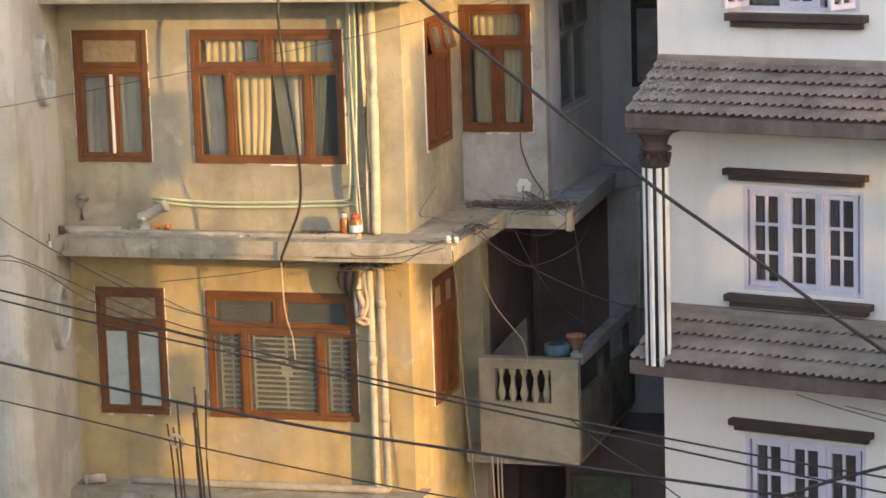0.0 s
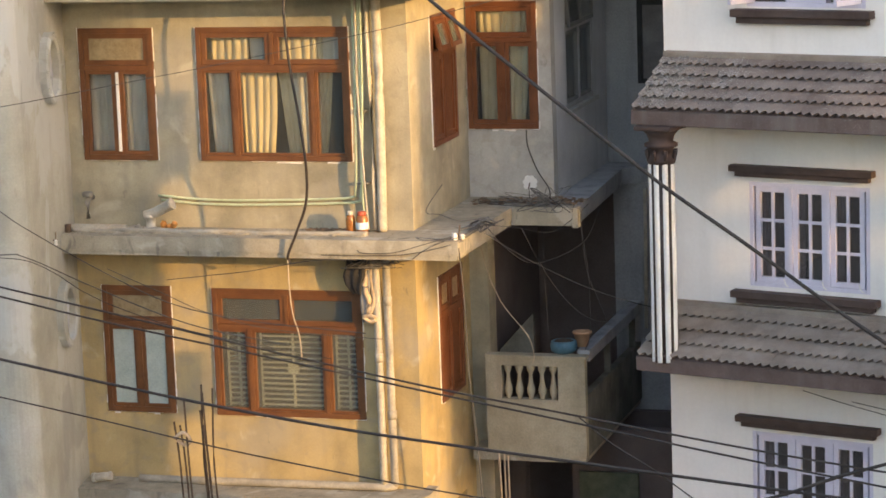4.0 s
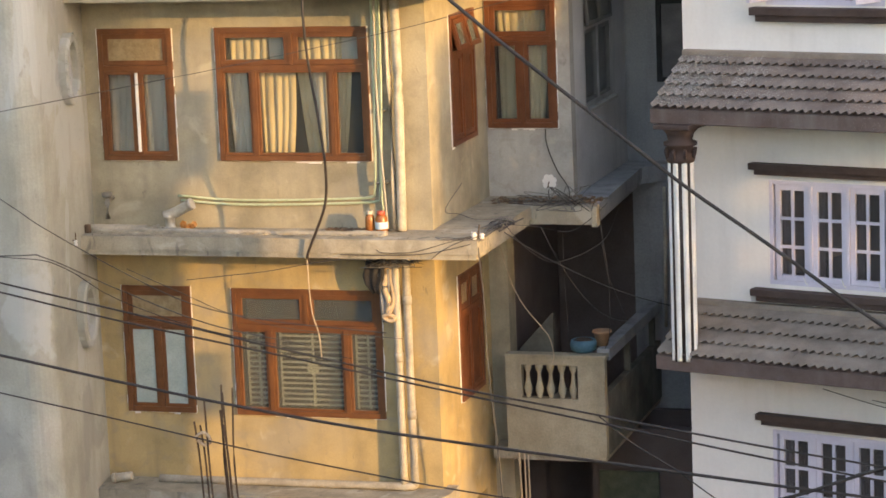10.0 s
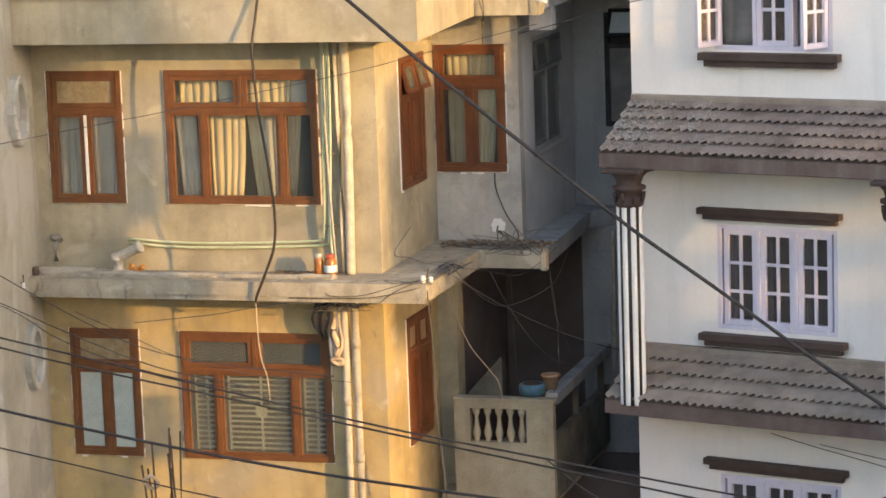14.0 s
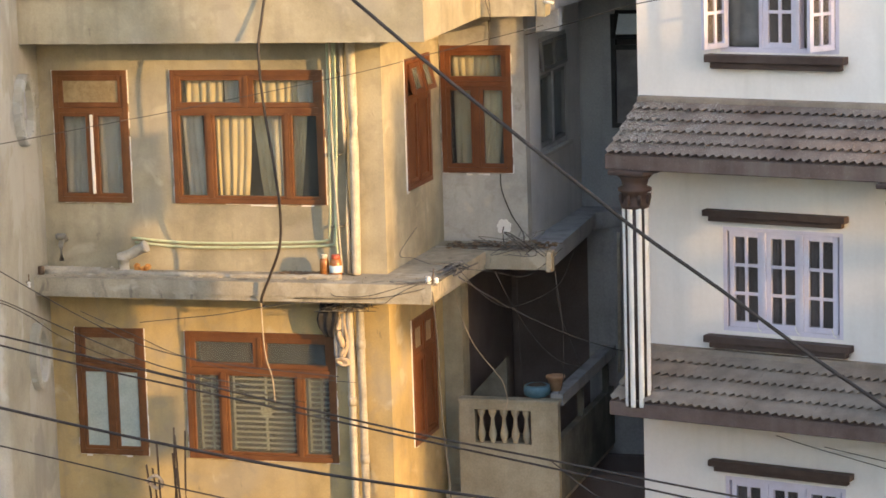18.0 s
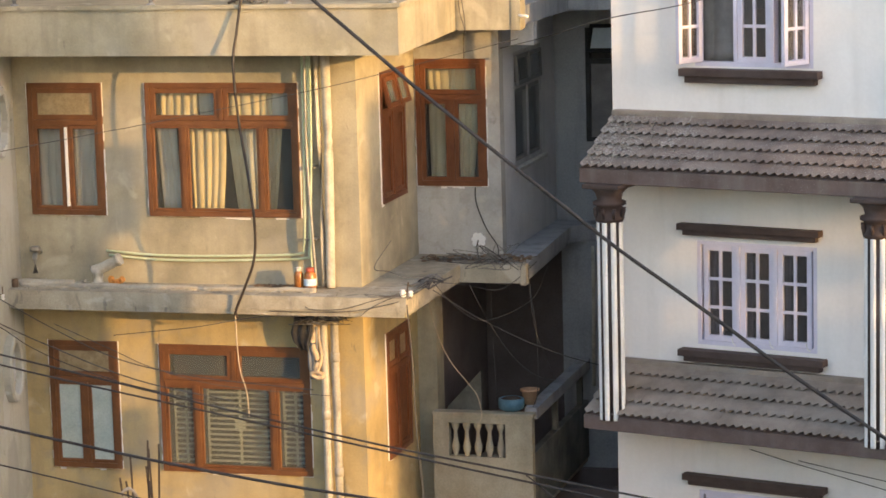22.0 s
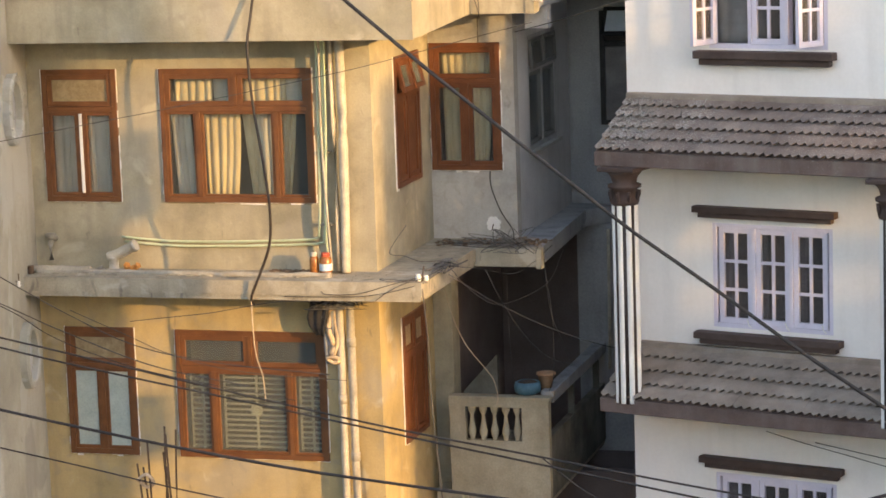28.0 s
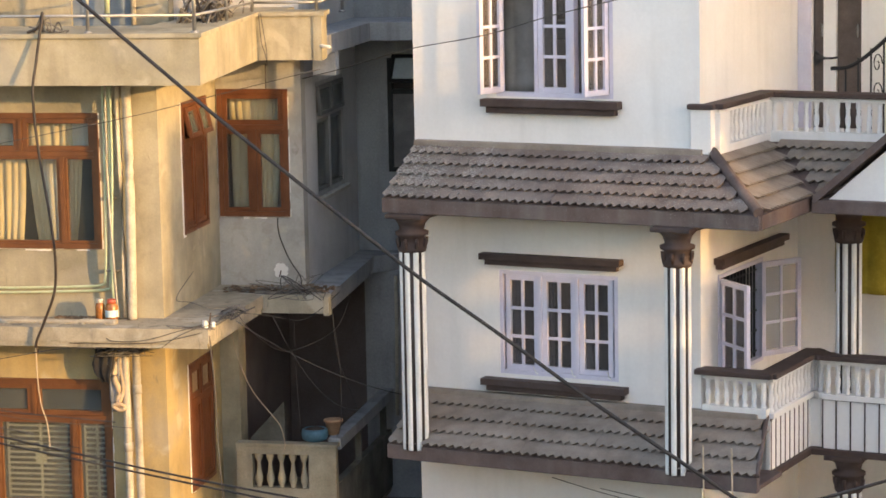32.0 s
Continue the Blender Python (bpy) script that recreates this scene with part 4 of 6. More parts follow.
# pediment over the porch
ped = part("pediment", boxes(), WHITEWALL, white)
bm = bmesh.new()
tri = [(4.36, 7.43), (7.2, 7.43), (5.78, 8.65)]
f0 = [bm.verts.new((x, 0.66, z)) for x, z in tri]
f1 = [bm.verts.new((x, 1.4, z)) for x, z in tri]
bm.faces.new(f0)
bm.faces.new(f1[::-1])
for i in range(3):
    bm.faces.new((f0[i], f0[(i + 1) % 3], f1[(i + 1) % 3], f1[i]))
bmesh.ops.recalc_face_normals(bm, faces=bm.faces)
part("tympanum", bm, WHITEWALL, ped)
for sgn in (0, 1):
    p0, p1 = ((4.22, 7.38), (5.78, 8.72)) if sgn == 0 else ((7.34, 7.38), (5.78, 8.72))
    bm = bmesh.new()
    dz = 0.09
    q = [(p0[0], 0.56, p0[1]), (p1[0], 0.56, p1[1]), (p1[0], 1.5, p1[1]), (p0[0], 1.5, p0[1])]
    vs = [bm.verts.new(p) for p in q] + [bm.verts.new((x, y, z + dz)) for x, y, z in q]
    bm.faces.new(vs[:4])
    bm.faces.new(vs[4:][::-1])
    for i in range(4):
        bm.faces.new((vs[i], vs[(i + 1) % 4], vs[4 + (i + 1) % 4], vs[4 + i]))
    bmesh.ops.recalc_face_normals(bm, faces=bm.faces)
    part("verge", bm, EAVE, ped)
part("porch_beam", boxes((4.2, 7.36, 0.58, 1.45, 7.29, 7.43), bevel=0.01), EAVE, ped)

# ---------------------------------------------------------------- balcony of the cement house
balc = part("balcony", boxes((2.55, 3.92, 1.79, 4.84, 2.9, 3.04)), LEDGE, flat)
part("parapet", wall_mesh(2.74, 3.94, 2.96, 4.15, 0.12, [(2.93, 3.615, 3.655, 4.06)]), DULLCEMENT, balc, at=pose(0, 1.76, 0))
part("parapet_cap", boxes((2.74, 3.96, 1.74, 1.90, 4.15, 4.19), bevel=0.008), DULLCEMENT, balc)
SB = mesh_of(lathe([(0.032, 0.0), (0.030, 0.03), (0.045, 0.07), (0.05, 0.11), (0.028, 0.2), (0.02, 0.29), (0.03, 0.32), (0.045, 0.35), (0.05, 0.405)], 12), "baluster", PLASTER)
for i in range(5):
    share("baluster", SB, balc, pose(2.93 + (i + 0.5) * 0.137, 1.82, 3.655))
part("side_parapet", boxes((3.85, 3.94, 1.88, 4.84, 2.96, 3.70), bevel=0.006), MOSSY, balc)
part("side_rail", boxes((3.82, 3.97, 1.9, 4.84, 4.10, 4.24), bevel=0.01), REARCEMENT, balc)
for y_ in (3.1, 4.5):
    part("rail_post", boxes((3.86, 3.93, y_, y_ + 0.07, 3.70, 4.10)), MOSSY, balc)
# recess walls coloured dark to stand in for the shade inside
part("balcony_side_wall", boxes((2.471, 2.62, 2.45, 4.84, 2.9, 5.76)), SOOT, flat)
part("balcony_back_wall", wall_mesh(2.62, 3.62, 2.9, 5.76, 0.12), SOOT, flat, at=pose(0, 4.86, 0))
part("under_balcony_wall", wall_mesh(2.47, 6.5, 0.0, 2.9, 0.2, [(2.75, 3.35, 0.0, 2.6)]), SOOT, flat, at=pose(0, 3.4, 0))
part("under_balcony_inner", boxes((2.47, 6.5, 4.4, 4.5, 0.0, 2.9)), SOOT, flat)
GREEN = mat("green_door_paint", [(0.07, 0.085, 0.055), (0.12, 0.13, 0.09)], 0.7, 6, 0.2, streak=0.4)
gd = empty("green_door", pose(3.45, 3.34, 0.02), "worn dull green door under the balcony", "door")
part("door_leaf", boxes((0, 0.75, 0.0, 0.05, 0, 2.35), bevel=0.006), GREEN, gd)
part("door_brace", boxes((0.06, 0.69, -0.02, 0.0, 0.4, 0.5), (0.06, 0.69, -0.02, 0.0, 1.6, 1.7), bevel=0.004), GREEN, gd)

# ---------------------------------------------------------------- windows: curtains and grilles
yw = 0.14
curtain(pose(0.44, yw + 0.05, 7.80), 0.44, 1.05, CURTAIN, 5, "cream pleated curtain half drawn behind the wide window", 1, 0.2, 0.02, 1.1)
curtain(pose(0.88, yw + 0.06, 7.80), 0.17, 1.05, CURTAIN, 2, "cream pleated curtain with a dark gap beside it", 2, 0.1, 0.10, 1.1)
# shaded right half of the cream curtain, painted as a grey piece
curtain(pose(1.03, yw + 0.08, 7.80), 0.24, 1.05, CURTAINGREY, 3, "grey piece painting the cream curtain's shaded half", 12, 0.1, 0.02)
curtain(pose(1.38, yw + 0.05, 7.78), 0.16, 1.00, CURTAIN, 3, "narrow cream curtain pulled aside", 3, 0.55, 0.0, 0.8)
curtain(pose(0.06, yw, 7.78), 0.25, 1.00, CURTAINGREY, 3, "grey sheer curtain behind the side light", 4, 0.0, 0.05)
curtain(pose(0.12, yw, 8.16), 0.46, 0.33, CURTAIN, 5, "cream short curtain behind the transom glass", 5)
curtain(pose(0.58, yw, 8.16), 0.26, 0.33, CURTAINGREY, 2, "grey short curtain behind the transom glass", 15)
curtain(pose(0.95, yw, 8.16), 0.50, 0.33, CURTAIN, 5, "cream short curtain behind the wide transom glass", 6)
curtain(pose(1.45, yw, 8.16), 0.28, 0.33, CURTAINGREY, 2, "grey short curtain behind the transom glass", 16)
curtain(pose(-1.36, yw, 7.77), 0.40, 1.02, CURTAINGREY, 4, "grey sheer curtain behind the narrow window", 7)
curtain(pose(-0.94, yw, 7.77), 0.40, 1.02, CURTAINGREY, 4, "grey sheer curtain behind the narrow window", 8)
curtain(pose(2.60, EY + yw, 7.83), 0.28, 1.0, CURTAIN, 3, "cream curtain hanging in the set-back window", 9)
curtain(pose(2.96, EY + yw, 7.83), 0.26, 1.0, CURTAIN, 3, "cream curtain pulled towards the mullion", 10, 0.3)
curtain(pose(2.58, EY + yw, 8.22), 0.68, 0.32, CURTAIN, 8, "cream short curtain behind the set-back transom", 11)

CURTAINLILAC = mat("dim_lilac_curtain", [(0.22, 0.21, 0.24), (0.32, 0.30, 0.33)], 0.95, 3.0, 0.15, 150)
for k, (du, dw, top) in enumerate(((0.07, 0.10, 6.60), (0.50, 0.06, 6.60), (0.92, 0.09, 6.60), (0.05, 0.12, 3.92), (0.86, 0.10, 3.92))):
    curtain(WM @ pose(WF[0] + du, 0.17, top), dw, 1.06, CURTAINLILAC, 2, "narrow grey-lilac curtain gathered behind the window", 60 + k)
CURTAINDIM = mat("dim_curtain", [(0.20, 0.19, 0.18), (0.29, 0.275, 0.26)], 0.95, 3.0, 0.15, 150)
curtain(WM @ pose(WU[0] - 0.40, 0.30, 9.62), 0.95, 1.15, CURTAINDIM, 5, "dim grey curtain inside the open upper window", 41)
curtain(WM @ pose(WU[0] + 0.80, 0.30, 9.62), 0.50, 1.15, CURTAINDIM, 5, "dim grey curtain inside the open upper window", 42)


def grille(x0, x1, z0, z1, n, flower=False):
    g = empty("window_grille", pose(0, 0.12, 0), "grey steel window grille of flat slats behind dusty glass", "grille", "window grilles")
    part("grille_frame", boxes((x0, x0 + 0.02, -0.01, 0.01, z0, z1), (x1 - 0.02, x1, -0.01, 0.01, z0, z1), ((x0 + x1) / 2 - 0.012, (x0 + x1) / 2 + 0.012, -0.012, 0.012, z0, z1)), GRILLE, g)
    for i in range(n):
        z = z0 + (i + 0.5) * (z1 - z0) / n
        part("slat", boxes((x0 + 0.02, x1 - 0.02, -0.02, 0.006, z - 0.010, z + 0.010), bevel=0.003), GRILLE, g)
    if flower:
        c = ((x0 + x1) / 2, (z0 + z1) / 2)
        bm = bmesh.new()
        rod(bm, (c[0], -0.03, c[1]), (c[0], 0.0, c[1]), 0.062, 20)
        for k in range(8):
            a = 2 * math.pi * k / 8
            rod(bm, (c[0] + 0.062 * math.cos(a), -0.028, c[1] + 0.062 * math.sin(a)), (c[0] + 0.062 * math.cos(a), -0.002, c[1] + 0.062 * math.sin(a)), 0.02, 8)
        part("rosette", bm, GRILLE, g, "pale cast rosette")
    return g


grille(0.55, 1.34, 3.88, 4.80, 15, True)
grille(1.46, 1.76, 3.88, 4.80, 15)
grille(0.15, 0.44, 3.88, 4.80, 15)
# near-black sheet added to paint the unlit room behind the slats
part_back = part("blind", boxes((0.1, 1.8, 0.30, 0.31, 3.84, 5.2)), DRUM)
tagged(part_back, "near-black sheet painting the room's darkness behind the slatted grille", "blind")

# steel windows of the shaded flank and of the rear wing
fw = part("steel_window", boxes(), DARKSTEEL, flat, at=flank @ pose(WIN_F[0], 0.04, WIN_F[2]))
bm = bmesh.new()
framed(bm, 0, 1.42, 0, 1.38, 0.055, -0.04, 0.05)
box(bm, 0.68, 0.74, -0.04, 0.05, 0.055, 0.95, 0.003)
box(bm, 0.055, 1.365, -0.04, 0.05, 0.93, 0.98, 0.003)
part("frame", bm, PALESTEEL, fw)
for a, b in ((0.055, 0.68), (0.74, 1.365)):
    bm = bmesh.new()
    framed(bm, a + 0.004, b - 0.004, 0.06, 0.926, 0.045, -0.03, 0.02)
    part("sash", bm, DARKSTEEL, fw)
    p = part("pane", boxes((a + 0.045, b - 0.045, 0.0, 0.005, 0.10, 0.885)), GLASSDUST, fw)
    p.visible_shadow = False
for a, b, deg in ((0.06, 0.68, 5), (0.74, 1.36, 2)):
    bm = bmesh.new()
    framed(bm, a, b, 0.0, 0.35, 0.045, -0.015, 0.02)
    t = Matrix.Translation((0, -0.05, 1.33)) @ Matrix.Rotation(radians(-deg), 4, 'X') @ Matrix.Translation((0, 0, -0.35))
    part("vent_sash", bm, DARKSTEEL, fw, at=t)
    p = part("vent_pane", boxes((a + 0.045, b - 0.045, 0, 0.005, 0.045, 0.305)), GLASSDUST, fw, at=t)
    p.visible_shadow = False
part("window_sill", boxes((-0.06, 1.48, -0.10, 0.0, -0.05, 0.0), bevel=0.008), GREYCEMENT, fw)
curtain(flank @ pose(WIN_F[0] + 0.72, 0.12, 7.90), 0.62, 0.9, CURTAINGREY, 4, "grey curtain behind the steel window", 51)
curtain(flank @ pose(WIN_F[0] + 0.10, 0.12, 7.36), 0.50, 0.40, RAGPALE, 3, "faded tan cloth hung low behind the steel window", 52)
rw = part("steel_window", boxes(), BLACKIRON, flat, at=pose(3.914, 5.17, 6.984) @ Matrix.Scale(1.0093, 4))
bm = bmesh.new()
framed(bm, 0, 0.87, 0, 1.43, 0.06, -0.05, 0.06)
box(bm, 0.41, 0.46, -0.04, 0.06, 0.06, 1.37, 0.003)
box(bm, 0.06, 0.81, -0.045, 0.06, 0.98, 1.04, 0.003)
part("frame", bm, BLACKIRON, rw)
for a, b in ((0.06, 0.41), (0.46, 0.81)):
    part("pane", boxes((a, b, 0.0, 0.005, 0.06, 0.98)), DIMPANE, rw)
bm = bmesh.new()
framed(bm, 0.04, 0.83, 0, 0.42, 0.05, -0.015, 0.02)
t = Matrix.Translation((0.03, -0.06, 1.47)) @ Matrix.Rotation(radians(-40), 4, 'X') @ Matrix.Translation((0, 0, -0.42))
part("vent_sash", bm, BLACKIRON, rw, at=t)
part("vent_pane", boxes((0.09, 0.78, -0.002, 0.004, 0.05, 0.37)), SKYGLASS, rw, at=t)

# ---------------------------------------------------------------- pipes and cables on the cement house


def pipe(name, pts, r, material, label, category="pipe", group="", n=12, collars=(), brackets=()):
    ob = empty(name, pose(0, 0, 0), label, category, group)
    part("pipe_run", tube(pts, r, n), material, ob)
    for c in collars:
        part("collar", tube([Vector(c) + Vector((0, 0, -0.05)), Vector(c) + Vector((0, 0, 0.05))], r * 1.16, n), material, ob)
    for c in brackets:
        part("bracket", boxes((c[0] - r * 1.5, c[0] + r * 1.5, c[1] - r - 0.004, 0.0, c[2] - 0.012, c[2] + 0.012), bevel=0.003), LEDGEPIPE, ob)
    return ob


pipe("drain_pipe", curve_pts([(2.165, -0.12, 8.59), (2.172, -0.12, 7.6), (2.165, -0.122, 6.9), (2.155, -0.122, 6.3), (2.15, -0.125, 5.98)], 6), 0.052, PVC,
     "weathered cream plastic drain pipe down the wall to the ledge", group="drain pipes")
rg = random.Random(19)
pipe("ledge_pipe", curve_pts([(2.06 - 3.5 * k / 22, -0.39 + rg.uniform(-0.008, 0.008), 5.990 + rg.uniform(-0.010, 0.008)) for k in range(23)], 3), 0.031, LEDGEPIPE, "dusty plastic pipe bedded in rough cement along the ledge", group="drain pipes")
bm = bmesh.new()
for k in range(90):
    x_ = rg.uniform(-1.4, 2.05)
    bmesh.ops.create_icosphere(bm, subdivisions=1, radius=rg.uniform(0.015, 0.04), matrix=Matrix.Translation((x_, -0.39 + rg.uniform(-0.05, 0.05), Z2 + 0.004)) @ Matrix.Diagonal((1.8, 1.0, 0.6, 1)))
tagged(part("mortar_bed", bm, LEDGE), "lumpy mortar bed along the ledge pipe", "mortar", kind="stuff")
pipe("pipe_end", [(-1.52, -0.36, 6.012), (-1.46, -0.36, 6.012), (-0.80, -0.36, 6.01)], 0.042, LEDGEPIPE, "short dusty pipe end with a wide socket on the ledge")
pipe("drain_pipe", [(2.055, -0.11, 8.59), (2.07, -0.11, 7.6), (2.075, -0.11, 6.6), (2.068, -0.11, 5.99)], 0.030, PVC, "slim grey plastic drain pipe on the wall", group="drain pipes")
pipe("drain_pipe", curve_pts([(2.055, -0.13, 5.76), (2.055, -0.13, 4.4), (2.055, -0.13, 3.02)], 4), 0.047, PVC, "cream plastic drain pipe below the ledge", group="drain pipes", collars=[(2.055, -0.13, 4.55)])
pipe("drain_pipe", curve_pts([(2.175, -0.13, 5.76), (2.176, -0.13, 4.4), (2.178, -0.13, 3.25), (2.17, -0.09, 3.09), (2.09, -0.14, 3.062), (1.7, -0.15, 3.062), (0.0, -0.16, 3.05), (-0.9, -0.16, 3.045)], 6), 0.046, LEDGEPIPE,
     "weathered cream plastic drain pipe with an elbow onto the lower ledge", group="drain pipes", collars=[(2.176, -0.13, 5.2), (2.177, -0.13, 3.9)])
pipe("drain_pipe", [(2.13, -0.08, 2.86), (2.13, -0.08, 0.02)], 0.05, PVC, "cream plastic drain pipe on the ground floor", group="drain pipes")
for top, mid, foot, zf in ((1.905, 1.895, -0.53, 6.335), (1.965, 1.955, -0.50, 6.285)):
    pipe("conduit", curve_pts([(top, -0.135, 8.58), (mid + 0.003, -0.135, 7.7), (mid - 0.02, -0.125, 6.75), (mid - 0.05, -0.10, zf + 0.09), (mid - 0.10, -0.06, zf + 0.01), (1.5, -0.03, zf - 0.02), (0.6, -0.03, zf - 0.045), (0.0, -0.03, zf - 0.04), (foot, -0.03, zf)], 6), 0.015, CONDUIT, "pale green plastic conduit bent along the wall", "conduit", "green conduits", 8)
pipe("conduit", curve_pts([(1.995, -0.15, 8.58), (1.985, -0.15, 7.6), (1.94, -0.14, 6.5), (1.955, -0.12, 6.0)], 6), 0.014, CONDUIT, "pale green plastic conduit straight down the wall", "conduit", "green conduits", 8)
pipe("conduit", curve_pts([(1.94, -0.16, 8.58), (1.935, -0.16, 7.5), (1.965, -0.15, 6.6), (1.99, -0.13, 6.0)], 6), 0.012, PVC, "thin cream conduit crossing behind the drain pipes", "conduit", "green conduits", 8)
for z_ in (8.2, 7.3, 6.5):
    part("conduit_clip", boxes((1.87, 2.0, -0.13, 0.0, z_, z_ + 0.02), bevel=0.003), LOUVRE, flat)

# hanging black supply cable with its tail under the ledge
pipe("hanging_cable", curve_pts([(1.30, -0.74, 9.16), (1.43, -0.73, 9.22), (1.47, -0.735, 9.36), (1.485, -0.765, 9.33), (1.46, -0.81, 9.14), (1.43, -0.87, 8.85), (1.405, -0.94, 8.53), (1.45, -0.97, 7.95), (1.54, -0.97, 7.3), (1.575, -0.93, 6.8), (1.515, -0.82, 6.4), (1.36, -0.75, 6.05), (1.235, -0.69, 5.80), (1.22, -0.60, 5.70)], 8), 0.0155, RUBBER, "thick black cable looped down from the terrace to the ledge", "cable", n=8)
pipe("hanging_cable", curve_pts([(1.215, -0.66, 5.80), (1.225, -0.665, 5.4), (1.25, -0.66, 5.12), (1.31, -0.655, 4.9), (1.33, -0.65, 4.62)], 8), 0.0075, RAGPALE, "thin pale rope end dangling below the ledge", "rope", n=6)
pipe("wire", curve_pts([(3.16, -0.62, 5.9), (3.20, -0.60, 5.3), (3.22, -0.58, 4.5), (3.30, -0.56, 3.4), (3.34, -0.55, 2.4)], 6), 0.009, WIREGREY, "pale wire running down from the ledge corner", "wire", n=6)
pipe("wire", curve_pts([(2.72, 1.62, 5.76), (2.82, 1.66, 5.24), (2.97, 1.70, 4.84), (3.20, 1.72, 4.535), (3.30, 1.72, 4.40), (3.35, 1.71, 4.20), (3.33, 1.71, 4.10)], 6), 0.006, RAGPALE, "pale wire drooping onto the balcony parapet", "wire", n=6)

# ---------------------------------------------------------------- things on the ledges


def jar(x, y, z, label_band):
    j = empty("storage_jar", pose(x, y, z), "amber plastic jar with a red lid standing on the ledge" if label_band else "slim amber jar of pickles on the ledge", "jar", "amber jars")
    r = 0.068 if label_band else 0.052
    part("jar_body", lathe([(r * 0.92, 0), (r, 0.015), (r, 0.17), (r * 0.8, 0.205), (r * 0.62, 0.215)], 18), AMBER, j)
    part("lid", lathe([(r * 0.68, 0.212), (r * 0.7, 0.22), (r * 0.7, 0.25), (r * 0.6, 0.256)], 18), REDLID if label_band else PVC, j)
    if label_band:
        part("label_band", lathe([(r + 0.0015, 0.06), (r + 0.002, 0.062), (r + 0.002, 0.135), (r + 0.0015, 0.137)], 18), BLUELABEL, j)


AMBER = mat("amber_plastic", [(0.22, 0.075, 0.02), (0.36, 0.14, 0.04)], 0.25, 14.0, 0.05, spec=0.5)
REDLID = mat("red_lid", [(0.38, 0.06, 0.03), (0.45, 0.09, 0.05)], 0.4, 6.0, 0.0)
BLUELABEL = mat("blue_label", [(0.30, 0.50, 0.62), (0.62, 0.70, 0.74)], 0.5, 22.0, 0.0)
jar(1.83, -0.27, Z2, False)
jar(1.965, -0.28, Z2, True)
fit = empty("pipe_fitting", pose(-0.53, -0.30, Z2), "loose grey plastic pipe branch standing on the ledge", "pipe fitting")
part("socket", lathe([(0.062, 0), (0.062, 0.05), (0.055, 0.055), (0.055, 0.15), (0.066, 0.155), (0.066, 0.19)], 16), PVC, fit)
part("branch", tube(curve_pts([(-0.06, 0, 0.175), (0.06, 0, 0.215), (0.16, 0.0, 0.265), (0.26, 0.0, 0.315)], 5), 0.06, 14), PVC, fit)
part("branch_mouth", tube([(0.235, 0, 0.302), (0.275, 0, 0.322)], 0.069, 14), PVC, fit)
ORANGE = mat("orange_peel", [(0.55, 0.20, 0.05), (0.65, 0.30, 0.09)], 0.7, 20, 0.3)
bm = bmesh.new()
rg = random.Random(3)
for k in range(7):
    bmesh.ops.create_icosphere(bm, subdivisions=1, radius=rg.uniform(0.03, 0.05), matrix=pose(rg.uniform(-0.08, 0.08), rg.uniform(-0.03, 0.03), 0.035 + 0.04 * (k > 3), rg.uniform(0, 90), rg.uniform(0, 90)))
tagged(part("fruit_peel", bm, ORANGE, at=pose(-0.33, -0.26, Z2)), "small heap of orange fruit peel on the ledge", "rubbish")
LITTER = mat("dry_litter", [(0.12, 0.08, 0.05), (0.22, 0.15, 0.10)], 0.95, 20, 0.5, island=0.4)


def litter(name, x0, x1, y0, y1, z, n, size, material, label, seed, category="litter"):
    r = random.Random(seed)
    bm = bmesh.new()
    for _ in range(n):
        s = size * r.uniform(0.5, 1.3)
        box(bm, -s, s, -s * 0.5, s * 0.5, -s * 0.15, s * 0.15)
        bm.verts.ensure_lookup_table()
        m = pose(r.uniform(x0, x1), r.uniform(y0, y1), z + r.uniform(0.2, 0.9) * size, r.uniform(-30, 30), r.uniform(-30, 30), r.uniform(0, 180))
        bmesh.ops.transform(bm, matrix=m, verts=bm.verts[-8:])
    return tagged(part(name, bm, material), label, category, kind="stuff")


litter("dry_leaf_litter", 1.25, 1.75, -0.14, -0.02, Z2, 140, 0.018, LITTER, "brown dry leaf litter heaped against the wall", 5)
litter("ledge_grit", -1.4, 3.0, -0.6, -0.05, Z2, 160, 0.006, LITTER, "scattered grit and dust on the ledge", 6)
litter("ledge_rubble", -1.42, -0.75, -0.25, -0.03, Z2, 60, 0.022, LEDGEPIPE, "broken plaster bits at the end of the ledge", 9)
litter("ledge_rubble", 2.6, 3.9, 1.75, 2.2, Z2, 120, 0.03, LITTER, "grey rubble and rags under the tangled wires", 8)
valve = empty("wall_tap", pose(-1.36, 0, 6.20) @ Matrix.Scale(1.5, 4), "old grey metal tap on the plaster wall", "tap")
part("tap_body", tube([(0, 0, 0.07), (0, -0.08, 0.07), (0, -0.10, 0.04), (0, -0.10, -0.08)], 0.022, 10), LOUVRE, valve)
part("handwheel", lathe([(0.035, 0.0), (0.042, 0.012), (0.042, 0.03), (0.03, 0.04)], 14, (0, -0.09, 0.085)), LOUVRE, valve)
stub = empty("pipe_stub", pose(-1.42, -0.30, Z1 + 0.01), "short grey pipe stub lying on the lower ledge", "pipe fitting")
part("stub_tube", tube([(0, 0, 0.055), (0.22, 0.02, 0.085)], 0.05, 14), PVC, stub)
part("stub_collar", tube([(-0.01, 0, 0.054), (0.03, 0, 0.06)], 0.058, 14), PVC, stub)
can = empty("tin_can", pose(-1.48, -0.45, Z2), "rusty tin can at the end of the ledge", "can")
